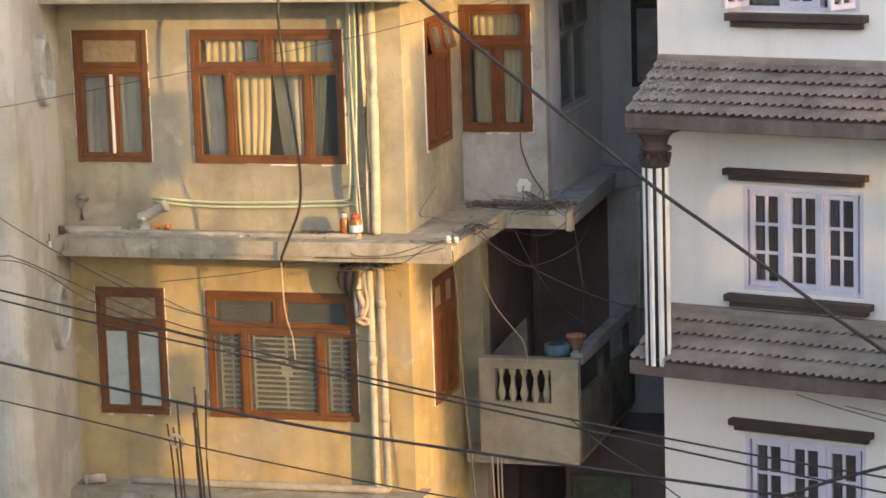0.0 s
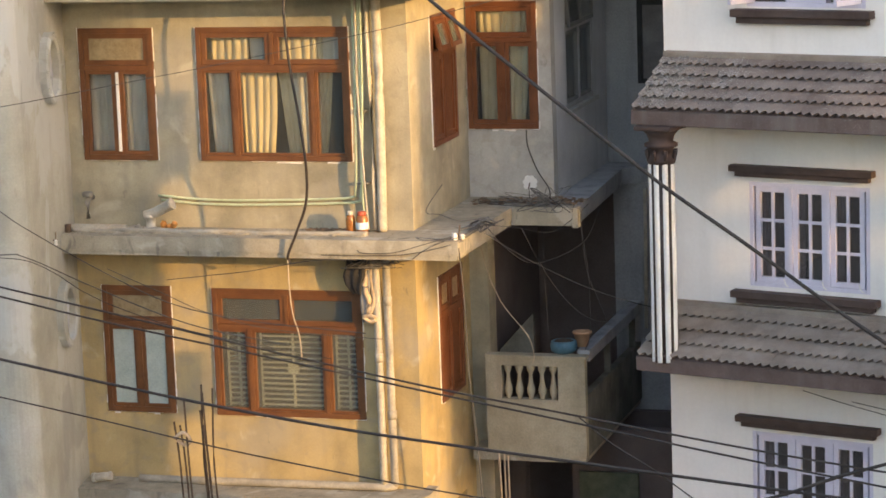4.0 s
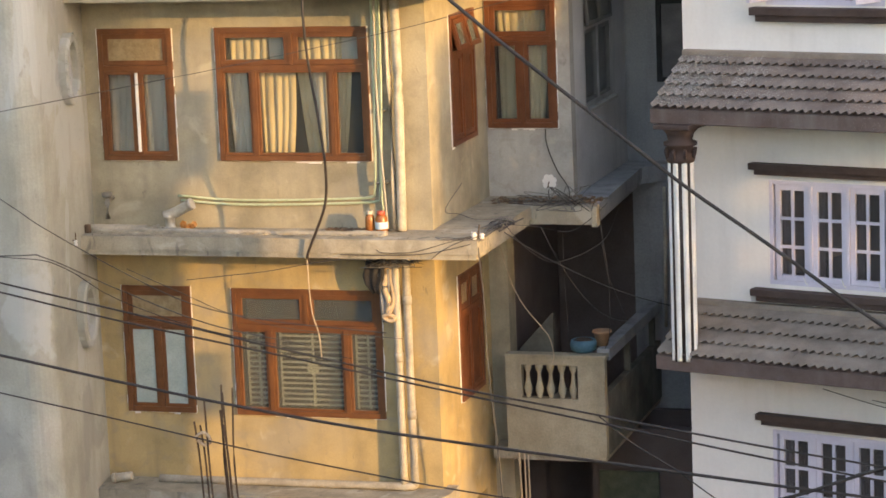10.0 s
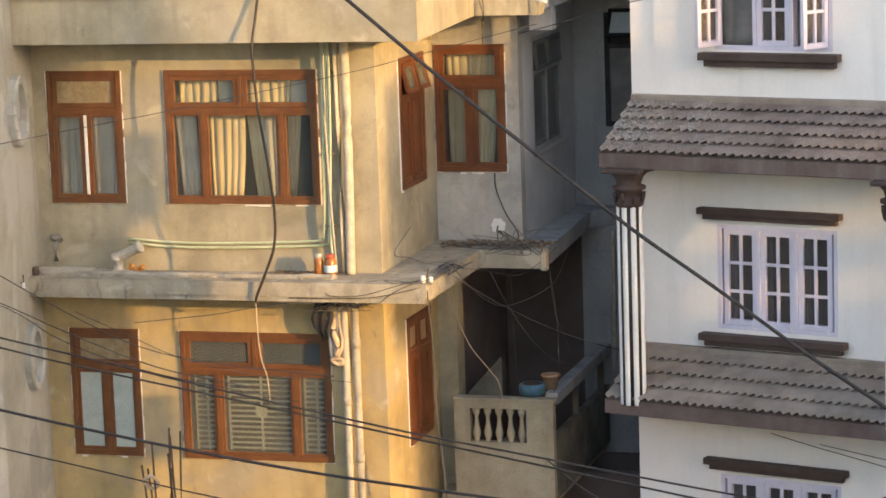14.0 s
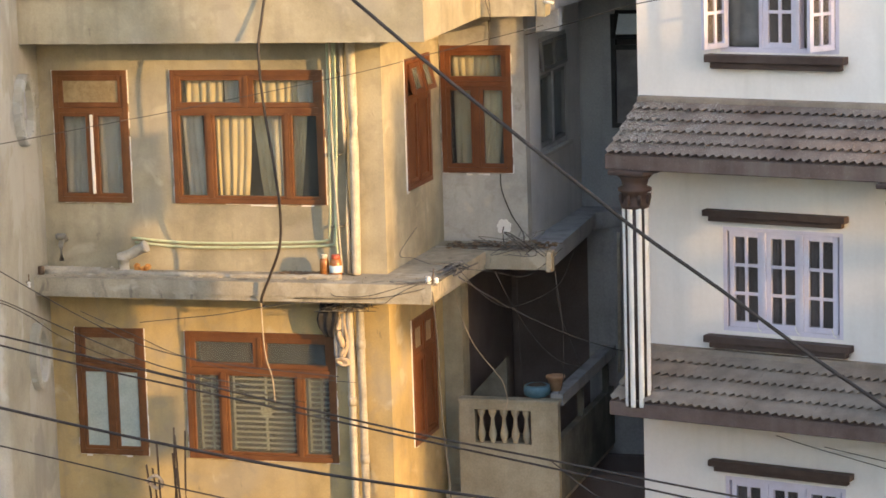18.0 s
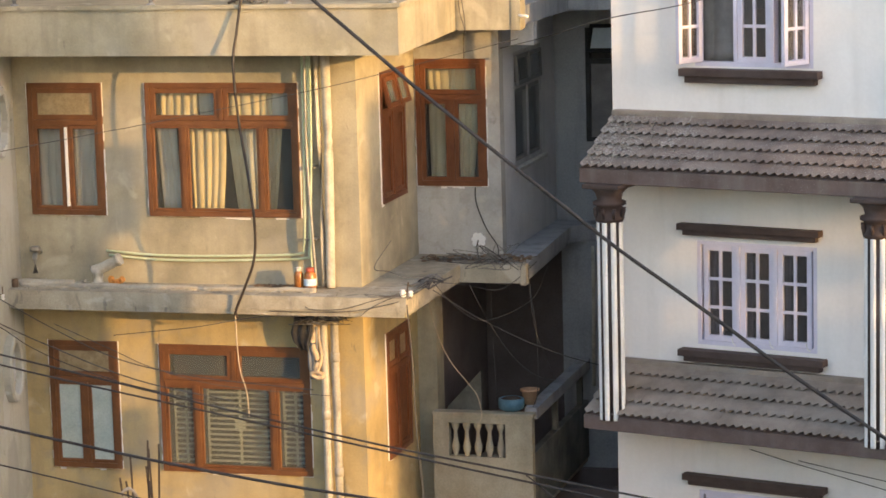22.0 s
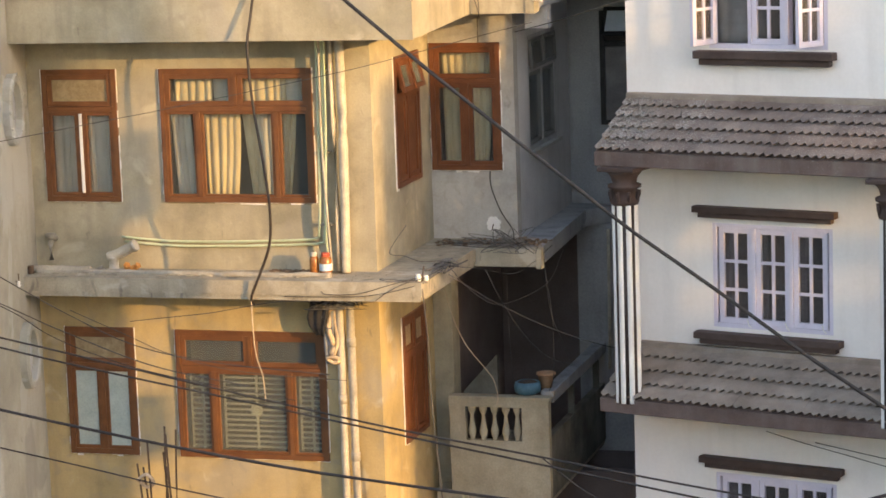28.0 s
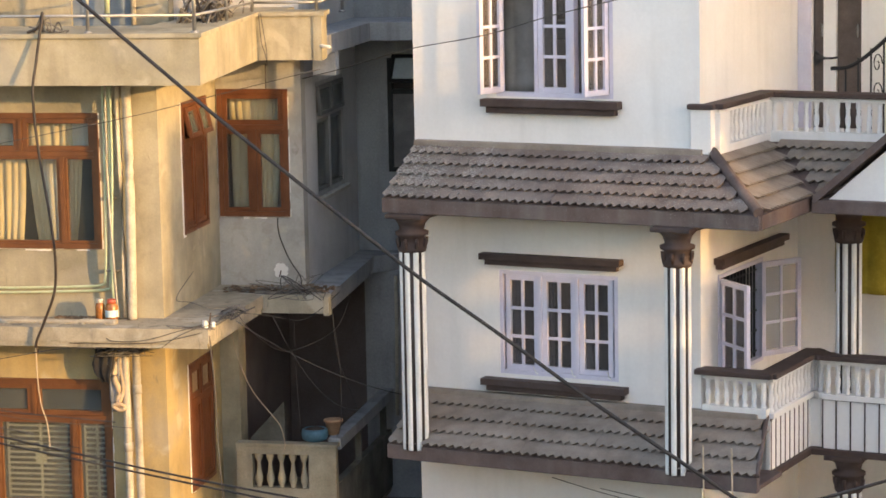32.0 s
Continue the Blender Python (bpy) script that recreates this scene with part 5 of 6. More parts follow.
part("can_body", lathe([(0.035, 0), (0.037, 0.004), (0.036, 0.09), (0.033, 0.092)], 14), RUST, can)

# insulators, cable knot and wire tangle
ins = empty("insulator", pose(3.10, -0.55, Z2), "white porcelain insulators on the ledge corner", "insulator")
part("insulator_body", lathe([(0.02, 0), (0.035, 0.015), (0.02, 0.03), (0.038, 0.045), (0.02, 0.065), (0.03, 0.08)], 14), STRIPE, ins)
part("insulator_body", lathe([(0.02, 0), (0.03, 0.012), (0.018, 0.028), (0.032, 0.04), (0.015, 0.06)], 14, (0.07, 0.06, 0.0)), STRIPE, ins)
part("insulator_pin", tube([(0.03, 0.03, 0.0), (0.05, 0.05, 0.16)], 0.008, 6), RUST, ins)
plate = empty("wall_plate", pose(3.21, EY - 0.012, 6.15), "white scalloped cover plate on the shaded wall", "cover plate")
bm = bmesh.new()
rod(bm, (0, 0.012, 0), (0, -0.012, 0), 0.06, 10)
for k in range(7):
    a = 2 * math.pi * k / 7 + 0.3
    rod(bm, (0.055 * math.cos(a), 0.012, 0.06 * math.sin(a)), (0.055 * math.cos(a), -0.010 - 0.004 * (k % 3), 0.06 * math.sin(a)), 0.036 - 0.004 * (k % 2), 9)
part("plate_disc", bm, STRIPE, plate)
part("plate_stub", tube([(0, -0.01, 0), (-0.01, -0.05, -0.07)], 0.008, 6), RUST, plate)


def tangle(name, x0, x1, y0, y1, z, n, label, seed, r=0.008, rise=0.12):
    g = random.Random(seed)
    ob = empty(name, pose(0, 0, 0), label, "wires")
    for i in range(n):
        pts = [(g.uniform(x0, x1), g.uniform(y0, y1), z + r + g.uniform(0, rise) * (k % 2)) for k in range(5)]
        part("wire_loop", tube(curve_pts(pts, 6), r * g.uniform(0.6, 1.15), 6), (OLDWIRE, WIREGREY, OLDWIRE, OLDWIRE, RUBBER)[i % 5], ob)
    return ob


tangle("wire_tangle", 2.60, 3.80, 1.62, 2.2, Z2, 8, "tangle of black and grey wires on the slab", 11, 0.005, 0.07)
tangle("wire_tangle", 3.2, 3.95, 1.50, 1.9, Z2 - 0.04, 9, "springy tangle of loose grey wires hanging over the slab edge", 17, 0.0048, 0.28)
tangle("wire_tangle", 3.0, 3.3, -0.1, 0.8, Z2, 7, "knot of black wires on the ledge corner", 12, 0.009, 0.08)
tangle("wire_tangle", 2.6, 3.2, -0.66, -0.5, Z2 - 0.02, 4, "thin wires lying over the ledge edge", 13, 0.006, 0.04)
for k, (a, b, sag) in enumerate([((3.2, 0.3, 5.9), (4.9, 2.5, 4.6), 0.15), ((3.3, 1.5, 5.75), (3.9, 3.2, 4.3), 0.3)]):
    a, b = Vector(a), Vector(b)
    pts = [a.lerp(b, i / 10) - Vector((0, 0, sag * 4 * (i / 10) * (1 - i / 10))) for i in range(11)]
    pipe("loose_wire", pts, 0.0055, WIREGREY, "thin loose wire drooping below the slab", "wire", "loose wires", 6)

for pts in ([(2.02, -0.655, 5.86), (2.10, -0.66, 5.829), (2.44, -0.66, 5.842), (2.76, -0.65, 5.929), (3.02, -0.62, 6.0), (3.16, -0.3, 6.0), (3.17, 0.25, 5.99)],
            [(1.6, -0.65, 5.80), (2.10, -0.66, 5.802), (2.57, -0.66, 5.824), (3.02, -0.66, 5.919), (3.175, -0.5, 5.97), (3.18, 0.3, 5.98)],
            [(2.64, -0.66, 5.767), (2.77, -0.66, 5.862), (2.965, -0.66, 5.959), (3.15, -0.5, 6.0), (3.18, 0.2, 6.0)],
            [(2.55, 0.9, 6.35), (2.71, -0.3, 6.246), (2.868, -0.3, 6.204), (3.06, -0.3, 6.145), (3.216, -0.1, 6.117), (3.2, 0.3, 6.02)],
            [(3.19, 0.3, 5.99), (3.40, 0.9, 5.86), (3.62, 1.50, 5.70), (3.85, 1.58, 5.82), (4.0, 1.9, 5.97)],
            [(3.19, 0.35, 5.98), (3.30, 0.9, 5.6), (3.5, 1.4, 5.36), (3.8, 2.4, 5.42), (3.9, 2.9, 5.75)],
            [(3.97, 1.60, 5.97), (3.99, 1.59, 5.7), (4.05, 1.6, 5.2), (4.02, 1.75, 4.5), (3.92, 1.9, 4.24)]):
    pipe("loose_wire", curve_pts(pts, 6), 0.0045, WIREGREY, "thin grey wire straggling over the ledge edge", "wire", "loose wires", 6)

tangle("wire_tangle", 1.72, 2.42, -0.42, -0.06, 5.60, 9, "knot of old wires strung round the pipe tops", 31, 0.005, 0.15)
for pts in ([(3.42, 2.0, 5.74), (3.43, 2.0, 5.0), (3.44, 2.1, 4.25)], [(3.90, 1.9, 5.74), (3.93, 2.0, 5.2), (3.98, 2.3, 4.8), (4.02, 2.6, 4.45)]):
    pipe("loose_wire", curve_pts(pts, 6), 0.004, WIREGREY, "thin dusty wire sagging under the slab", "wire", "loose wires", 6)

# rag bundle on the lower pipes
RAG = mat("faded_rag", [(0.42, 0.30, 0.19), (0.58, 0.46, 0.33)], 0.95, 9, 0.4)
rag = empty("rag_bundle", pose(1.95, -0.14, 5.0), "faded rag and cord bundle tied to the pipes", "rag")
part("rag_cloth", tube(curve_pts([(-0.03, 0, 0.62), (0.01, -0.02, 0.5), (-0.02, -0.03, 0.34), (0.03, -0.03, 0.18), (0.0, -0.02, 0.05), (0.05, -0.02, -0.02)], 5), 0.035, 9), RAG, rag)
part("rag_cloth", tube(curve_pts([(0.06, 0, 0.64), (0.05, -0.01, 0.42), (0.08, -0.03, 0.22), (0.03, -0.03, 0.06), (-0.03, -0.02, 0.0)], 5), 0.022, 8), RAG, rag)
part("knot", tube(curve_pts([(-0.05, -0.05, 0.02), (0.04, -0.06, 0.04), (0.10, -0.05, 0.0), (0.03, -0.05, -0.03), (-0.05, -0.05, 0.02)], 4), 0.022, 8), RAG, rag)

BAGBLACK = mat("black_cloth", [(0.02, 0.02, 0.022), (0.05, 0.048, 0.05)], 0.8, 8, 0.4)
BAGGREY = mat("grey_blue_cloth", [(0.16, 0.17, 0.19), (0.26, 0.27, 0.29)], 0.9, 7, 0.4)


def hung_cloth(name, outline, y, material, label, seed):
    """A crumpled hanging cloth: a grid between two side lines, pushed in and out in folds."""
    r = random.Random(seed)
    bm = bmesh.new()
    rows = []
    for z, x0, x1 in outline:
        rows.append([bm.verts.new((x0 + (x1 - x0) * i / 7 + r.uniform(-0.008, 0.008), y + 0.02 * math.sin(i * 2.1 + z * 3) + r.uniform(-0.012, 0.012), z + r.uniform(-0.01, 0.01))) for i in range(8)])
    for a, b in zip(rows, rows[1:]):
        for i in range(7):
            bm.faces.new((a[i], a[i + 1], b[i + 1], b[i]))
    for f in bm.faces:
        f.smooth = True
    ob = part(name, bm, material)
    so = ob.modifiers.new("thick", 'SOLIDIFY')
    so.thickness = 0.008
    return tagged(ob, label, "cloth")


hung_cloth("hanging_rag", [(5.745, 1.76, 1.98), (5.6, 1.74, 1.96), (5.48, 1.69, 1.93), (5.38, 1.72, 1.90), (5.28, 1.80, 1.89)], -0.20, BAGBLACK, "black cloth stuffed behind the pipes under the ledge", 3)
hung_cloth("hanging_rag", [(5.55, 1.86, 1.99), (5.3, 1.87, 1.99), (5.1, 1.88, 1.98), (4.95, 1.90, 1.97)], -0.165, BAGGREY, "grey cloth hanging on the drain pipes", 4)

# rebar bundle
stump = empty("rebar_bundle", pose(0, 0, 0), "rusty reinforcing bars standing out of a concrete stump", "rebar")
part("stump", boxes((-0.02, 0.50, -1.3, -0.9, 0, 2.3), bevel=0.02), LEDGE, stump)
rg = random.Random(4)
for x, zt in ((0.03, 4.00), (0.075, 3.95), (0.16, 4.25), (0.235, 4.38), (0.27, 4.1), (0.33, 4.32), (0.38, 3.98), (0.44, 4.40)):
    y = -1.1 + rg.uniform(-0.15, 0.15)
    l = rg.uniform(-0.05, 0.03)
    part("bar", tube(curve_pts([(x + 0.06, y, 2.28), (x + 0.03, y, 3.0), (x, y, 3.6), (x + l, y, zt)], 5), 0.011, 7), RUST, stump)
part("tie", tube(curve_pts([(0.0, -1.22, 3.82), (0.12, -1.24, 3.9), (0.18, -1.2, 3.80), (0.10, -1.18, 3.74), (0.02, -1.2, 3.8)], 5), 0.02, 7), RAG, stump)

# pots on the balcony parapet
BLUE = mat("blue_pot", [(0.04, 0.12, 0.17), (0.075, 0.17, 0.23)], 0.5, 6, 0.1)
TERRA = mat("terracotta", [(0.34, 0.19, 0.11), (0.44, 0.27, 0.16)], 0.85, 8, 0.3)
SOIL = mat("soil", [(0.05, 0.04, 0.03), (0.08, 0.06, 0.045)], 1.0, 20, 0.5)
pot = empty("flower_pot", pose(3.65, 1.95, 4.19), "wide blue plastic flower pot on the balcony parapet", "pot", "flower pots")
part("pot_body", lathe([(0.10, 0), (0.15, 0.03), (0.16, 0.09), (0.15, 0.14), (0.13, 0.15), (0.12, 0.135)], 18), BLUE, pot)
part("soil", lathe([(0.05, 0.13), (0.122, 0.137), (0.09, 0.155)], 14), SOIL, pot)
pot = empty("flower_pot", pose(3.84, 2.10, 4.24), "small terracotta flower pot on the balcony parapet", "pot", "flower pots")
part("pot_body", lathe([(0.06, 0), (0.065, 0.0), (0.10, 0.15), (0.115, 0.155), (0.115, 0.18), (0.095, 0.18)], 18), TERRA, pot)
part("soil", lathe([(0.05, 0.16), (0.097, 0.165), (0.05, 0.175)], 12), SOIL, pot)
bm = bmesh.new()
for y in (2.5, 2.6):
    bm.faces.new([bm.verts.new((x, y, z)) for x, z in ((2.72, 4.02), (3.14, 4.02), (3.14, 4.53), (2.72, 4.08))])
bm.verts.ensure_lookup_table()
for i in range(4):
    bm.faces.new([bm.verts[k] for k in (i, (i + 1) % 4, 4 + (i + 1) % 4, 4 + i)])
bmesh.ops.recalc_face_normals(bm, faces=bm.faces)
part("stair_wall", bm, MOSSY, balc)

# terrace railing and things behind it
rail = empty("terrace_railing", pose(0, 0, 0), "stainless steel railing on the terrace edge", "railing")
line = [(-1.7, -0.70), (3.13, -0.70), (3.13, 1.63), (3.88, 1.63), (3.88, 4.1)]
for z in (9.33, 9.52, 9.71, 9.92):
    for (a, b) in zip(line, line[1:]):
        part("rail", tube([(*a, z), (*b, z)], 0.016 if z < 9.9 else 0.025, 10), STEEL, rail)
for x, y in ((-1.2, -0.7), (0.4, -0.7), (1.96, -0.7), (3.13, -0.7), (3.13, 0.55), (3.13, 1.63), (3.88, 1.63), (3.88, 2.9)):
    post = part("post", tube([(x, y, 9.145), (x, y, 9.92)], 0.021, 10), STEEL, rail)
    part("post_base", lathe([(0.045, 9.145), (0.045, 9.16), (0.025, 9.17)], 12, (x, y, 0)), STEEL, post)
part("terrace_wall", wall_mesh(LX - 0.1, 2.47, 9.1, 12.0, 0.2, [(1.35, 2.05, 9.1, 11.2), (-1.2, -0.2, 9.25, 10.6)]), PLASTER, flat, at=pose(0, 0.55, 0))
part("terrace_side_wall", boxes((2.27, 2.468, 0.75, 2.3, 9.1, 12.0), (2.4, 3.5, 2.3, 2.5, 9.1, 12.0)), DARKWALL, flat)
DOORBLUE = mat("blue_grey_door", [(0.16, 0.20, 0.24), (0.22, 0.26, 0.30)], 0.6, 5, 0.1)
door = empty("terrace_door", pose(1.35, 0.6, 9.11), "blue-grey painted metal door on the terrace", "door")
part("door_leaf", boxes((0.0, 0.70, 0.0, 0.05, 0.0, 2.05), bevel=0.006), DOORBLUE, door)
part("door_panel", boxes((0.1, 0.6, -0.012, 0.0, 0.12, 0.9), bevel=0.004), DOORBLUE, door)
tw = part("terrace_window", boxes((-1.2, -0.2, 0.6, 0.65, 9.25, 10.6)), WOODDARK)
tagged(tw, "brown wooden shutter closed over the terrace window", "shutter")
for x, c, lb in ((1.80, CONDUIT, "green hose standing upright on the terrace"), (2.10, PVC, "white drain pipe standing on the terrace")):
    pipe("upright_pipe", [(x, 0.45, 9.145), (x, 0.5, 11.0)], 0.03, c, lb)
tangle("stick_pile", 2.6, 3.1, 0.2, 1.4, 9.15, 26, "heap of sticks and old wires on the terrace", 21, 0.012, 0.35)
tangle("wire_tangle", 1.15, 1.75, -0.74, -0.64, 9.15, 4, "loops of thin wire tied to the terrace rail", 22, 0.007, 0.19)

# ---------------------------------------------------------------- ground floor bits
# shutters coloured dark brown to stand in for the shadow on them
gw = part("ground_window", boxes((-1.14, -0.11, 0.13, 0.19, 1.21, 2.61)), BROWN)
tagged(gw, "wooden shutters of the ground floor window, shadow put into their brown", "shutter")
leaf = empty("open_shutter", pose(2.50, 0.9, 1.1, 0, 0, 0), "open brown wooden shutter on the ground floor", "shutter")
bm = bmesh.new()
framed(bm, 0.0, 0.50, 0.0, 1.45, 0.07, -0.02, 0.02)
part("shutter_frame", bm, WOOD, leaf)
part("shutter_panel", boxes((0.07, 0.43, -0.006, 0.006, 0.07, 1.38)), WOODDARK, leaf)

# ---------------------------------------------------------------- overhead cables
def overhead(name, pts, r, label, material=RUBBER):
    return pipe(name, curve_pts(pts, 10), r, material, label, "cable", "overhead cables", 7)


WY = -9.0
overhead("overhead_cable", [(-3.0, WY, 17.2), (1.0, WY, 13.2), (4.0, WY, 10.56), (5.435, WY, 9.332), (5.995, WY, 8.872), (6.816, WY, 8.225), (7.223, WY, 7.91), (7.761, WY, 7.535), (8.349, WY, 7.11), (8.699, WY, 6.87), (9.427, WY, 6.385), (10.5, WY, 5.66), (12.0, WY, 4.6), (14.5, WY, 2.9), (18.7, WY, 0.0)], 0.0145, "thick black cable running down across the street")
overhead("overhead_cable", [(-6, WY, 9.0), (-2.0, WY, 7.94), (0.6, WY, 7.37), (1.822, WY, 7.11), (2.767, WY, 6.92), (4.145, WY, 6.64), (5.407, WY, 6.40), (6.342, WY, 6.25), (7.602, WY, 6.05), (8.419, WY, 5.935), (9.4, WY, 5.81), (10.6, WY, 5.67), (13.5, WY, 5.35), (20, WY, 4.8)], 0.008, "black overhead cable across the street")
overhead("overhead_cable", [(-6, WY, 8.9), (-2.0, WY, 7.88), (0.6, WY, 7.29), (1.816, WY, 7.035), (2.762, WY, 6.84), (4.143, WY, 6.59), (5.406, WY, 6.36), (6.511, WY, 6.165), (7.601, WY, 5.97), (8.66, WY, 5.795), (9.7, WY, 5.63), (11.0, WY, 5.45), (14, WY, 5.05), (20, WY, 4.4)], 0.008, "black overhead cable across the street")
overhead("overhead_cable", [(-6, WY, 8.1), (-2.0, WY, 7.27), (0.6, WY, 6.74), (1.78, WY, 6.53), (2.732, WY, 6.355), (3.662, WY, 6.20), (4.572, WY, 6.07), (5.392, WY, 5.98), (6.331, WY, 5.888), (7.18, WY, 5.805), (8.01, WY, 5.725), (9.0, WY, 5.64), (10.4, WY, 5.53), (13.5, WY, 5.3), (20, WY, 5.0)], 0.012, "heavier black overhead cable across the street")
overhead("overhead_cable", [(-6, WY, 8.1), (-2.0, WY, 6.95), (0.6, WY, 6.44), (1.758, WY, 6.225), (2.712, WY, 6.05), (3.645, WY, 5.873), (4.557, WY, 5.727), (5.379, WY, 5.61), (6.3, WY, 5.51), (7.6, WY, 5.38), (10.5, WY, 5.1), (20, WY, 4.4)], 0.006, "thin dark overhead wire across the street")

# ---------------------------------------------------------------- unseen blocks up the street, added to shape the low sun's shade
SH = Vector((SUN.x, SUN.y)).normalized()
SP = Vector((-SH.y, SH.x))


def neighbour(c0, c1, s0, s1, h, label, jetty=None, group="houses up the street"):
    """An unseen house-shaped sun blocker on the plan turned to the sun; jetty = (overhang, height where it starts)."""
    b = empty("unseen_blocker", pose(0, 0, 0), label, "house", group)

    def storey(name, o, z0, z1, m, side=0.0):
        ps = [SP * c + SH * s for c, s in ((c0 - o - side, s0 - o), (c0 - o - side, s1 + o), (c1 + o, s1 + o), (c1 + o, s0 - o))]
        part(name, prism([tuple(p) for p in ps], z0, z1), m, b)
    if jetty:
        storey("blocker_wall", 0.0, 0, jetty[1], PLASTER)
        storey("blocker_top", 0.0, jetty[1], h - 0.2, PLASTER, jetty[0])
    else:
        storey("blocker_wall", 0.0, 0, h - 0.2, PLASTER)
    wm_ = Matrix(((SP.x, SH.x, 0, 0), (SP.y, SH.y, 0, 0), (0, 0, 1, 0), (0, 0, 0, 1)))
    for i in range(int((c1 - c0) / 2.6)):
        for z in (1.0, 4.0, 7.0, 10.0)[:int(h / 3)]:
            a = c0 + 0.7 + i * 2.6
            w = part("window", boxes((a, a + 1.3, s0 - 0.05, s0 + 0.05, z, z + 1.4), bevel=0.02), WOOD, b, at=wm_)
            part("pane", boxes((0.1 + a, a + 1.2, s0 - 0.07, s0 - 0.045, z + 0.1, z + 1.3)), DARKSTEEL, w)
    storey("blocker_roof", 0.0, h - 0.2, h, FASCIA, jetty[0] if jetty else 0.0)
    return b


# unseen blocks placed along the sun's direction to shade chosen wall parts
narrow = neighbour(2.78, 3.35, 46, 58, 14.95, "unseen narrow block with a jutting top, shading the side walls", (0.69, 11.45))
gallery = neighbour(3.35, 4.36, 46, 58, 11.92, "unseen slim block with slits that let bands of sun through")
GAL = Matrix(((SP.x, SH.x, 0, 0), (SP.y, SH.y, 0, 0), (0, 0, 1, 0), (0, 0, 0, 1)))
# slits between these added bands let thin strips of sun through
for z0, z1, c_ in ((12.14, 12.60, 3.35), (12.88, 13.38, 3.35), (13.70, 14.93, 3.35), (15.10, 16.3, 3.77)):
    part("slit_band", boxes((c_, 4.36, 46, 46.3, z0, z1)), PLASTER, gallery, at=GAL)
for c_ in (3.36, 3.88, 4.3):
    part("slit_post", boxes((c_, c_ + 0.05, 46.05, 46.25, 11.9, 16.25)), PLASTER, gallery, at=GAL)
tower = neighbour(4.36, 4.50, 46, 47, 12.5, "unseen thin block that narrows the gap for the sun")
part("gap_cover", boxes((4.14, 4.50, 45.5, 45.95, 14.0, 16.6)), PLASTER, tower, at=GAL)
neighbour(4.50, 15.0, 46, 58, 16.3, "unseen block shading the white house")
neighbour(-16.0, -0.41, 46, 58, 18.5, "unseen tall block shading the corner bay")
part("shade_block", boxes((1.41, 2.09, 46, 52, 12.9, 14.95)), PLASTER, narrow, at=GAL)
lower = neighbour(-0.95, -0.24, 15, 17, 9.25, "unseen low block casting shade patches on the plaster")
# added boxes that throw soft shade patches between the windows
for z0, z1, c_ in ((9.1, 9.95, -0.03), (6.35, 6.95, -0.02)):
    part("shade_block", boxes((-0.30, c_, 15.1, 16.2, z0, z1), bevel=0.05), PLASTER, lower, at=GAL)

# unseen row of houses added on the near side of the street to block the low sky
for x0, x1, h in ((-44, -33, 11.5), (-32.5, -22, 13.0), (-21.5, -11, 10.5), (-10.5, 1.5, 12.5), (2.0, 13.0, 9.0), (13.5, 24.0, 11.0)):
    b = empty("unseen_blocker", pose(0, 0, 0), "unseen plain block added on the near side to cut low sky light", "house", "houses across the street")
    part("blocker_wall", boxes((x0, x1, -44, -32, 0, h)), PLASTER, b)
    for i in range(int((x1 - x0) / 3)):
        for z in (1.0, 4.0, 7.0):
            a = x0 + 0.8 + i * 3
            w = part("window", boxes((a, a + 1.4, -32.04, -31.95, z, z + 1.4), bevel=0.02), WOOD, b)
            part("pane", boxes((a + 0.1, a + 1.3, -31.96, -31.93, z + 0.1, z + 1.3)), DARKSTEEL, w)
    part("parapet", boxes((x0 - 0.1, x1 + 0.1, -44.1, -31.9, h, h + 0.25)), FASCIA, b)

# ---------------------------------------------------------------- porch and terrace of the white house
GREYBROWN = mat("grey_brown_door", [(0.085, 0.066, 0.06), (0.125, 0.10, 0.09)], 0.6, 4, 0.1, streak=0.3)
part("lilac_panel", boxes((3.235, 3.385, 2.92, 2.948, 7.9, 10.0)), LILAC, white)
YCLOTH = mat("yellow_cloth", [(0.34, 0.25, 0.03), (0.46, 0.34, 0.05)], 0.9, 5, 0.2)
ob = curtain(WM @ pose(3.98, 2.0, 7.1), 1.6, 0.85, YCLOTH, 7, "mustard yellow cloth hung across the porch", 31)
for u0, u1, mt, lb in ((3.395, 3.515, GREYBROWN, "dark brown narrow door leaf on the terrace"), (3.665, 3.945, GREYBROWN, "dark brown wooden terrace door")):
    d = empty("terrace_door", WM @ pose(u0, 3.0, 7.9), lb, "door", "terrace doors")
    part("door_leaf", boxes((0, u1 - u0, 0.0, 0.05, 0, 2.08), bevel=0.005), mt, d)
    part("door_handle", tube([((u1 - u0) * 0.85, -0.03, 1.0), ((u1 - u0) * 0.85, -0.03, 1.14)], 0.01, 8), STEEL, d)
lamp = empty("wall_spotlight", WM @ pose(3.60, 2.80, 8.68), "black funnel-shaped spotlight between the terrace doors", "lamp")
part("lamp_hood", lathe([(0.012, 0.0), (0.02, 0.03), (0.05, 0.07), (0.085, 0.11), (0.082, 0.112), (0.0, 0.09)], 16), BLACKIRON, lamp, at=pose(0, 0, 0, 0, -90, 0))
part("lamp_arm", tube([(0, 0, 0), (0.06, 0.0, 0.0), (0.08, 0.14, 0.0)], 0.012, 8), BLACKIRON, lamp)
stair = empty("iron_stair_rail", WM, "black wrought iron stair railing with scrolls", "railing")
part("stair_post", tube([(4.56, 2.2, 7.86), (4.56, 2.2, 10.5)], 0.045, 12), BLACKIRON, stair)
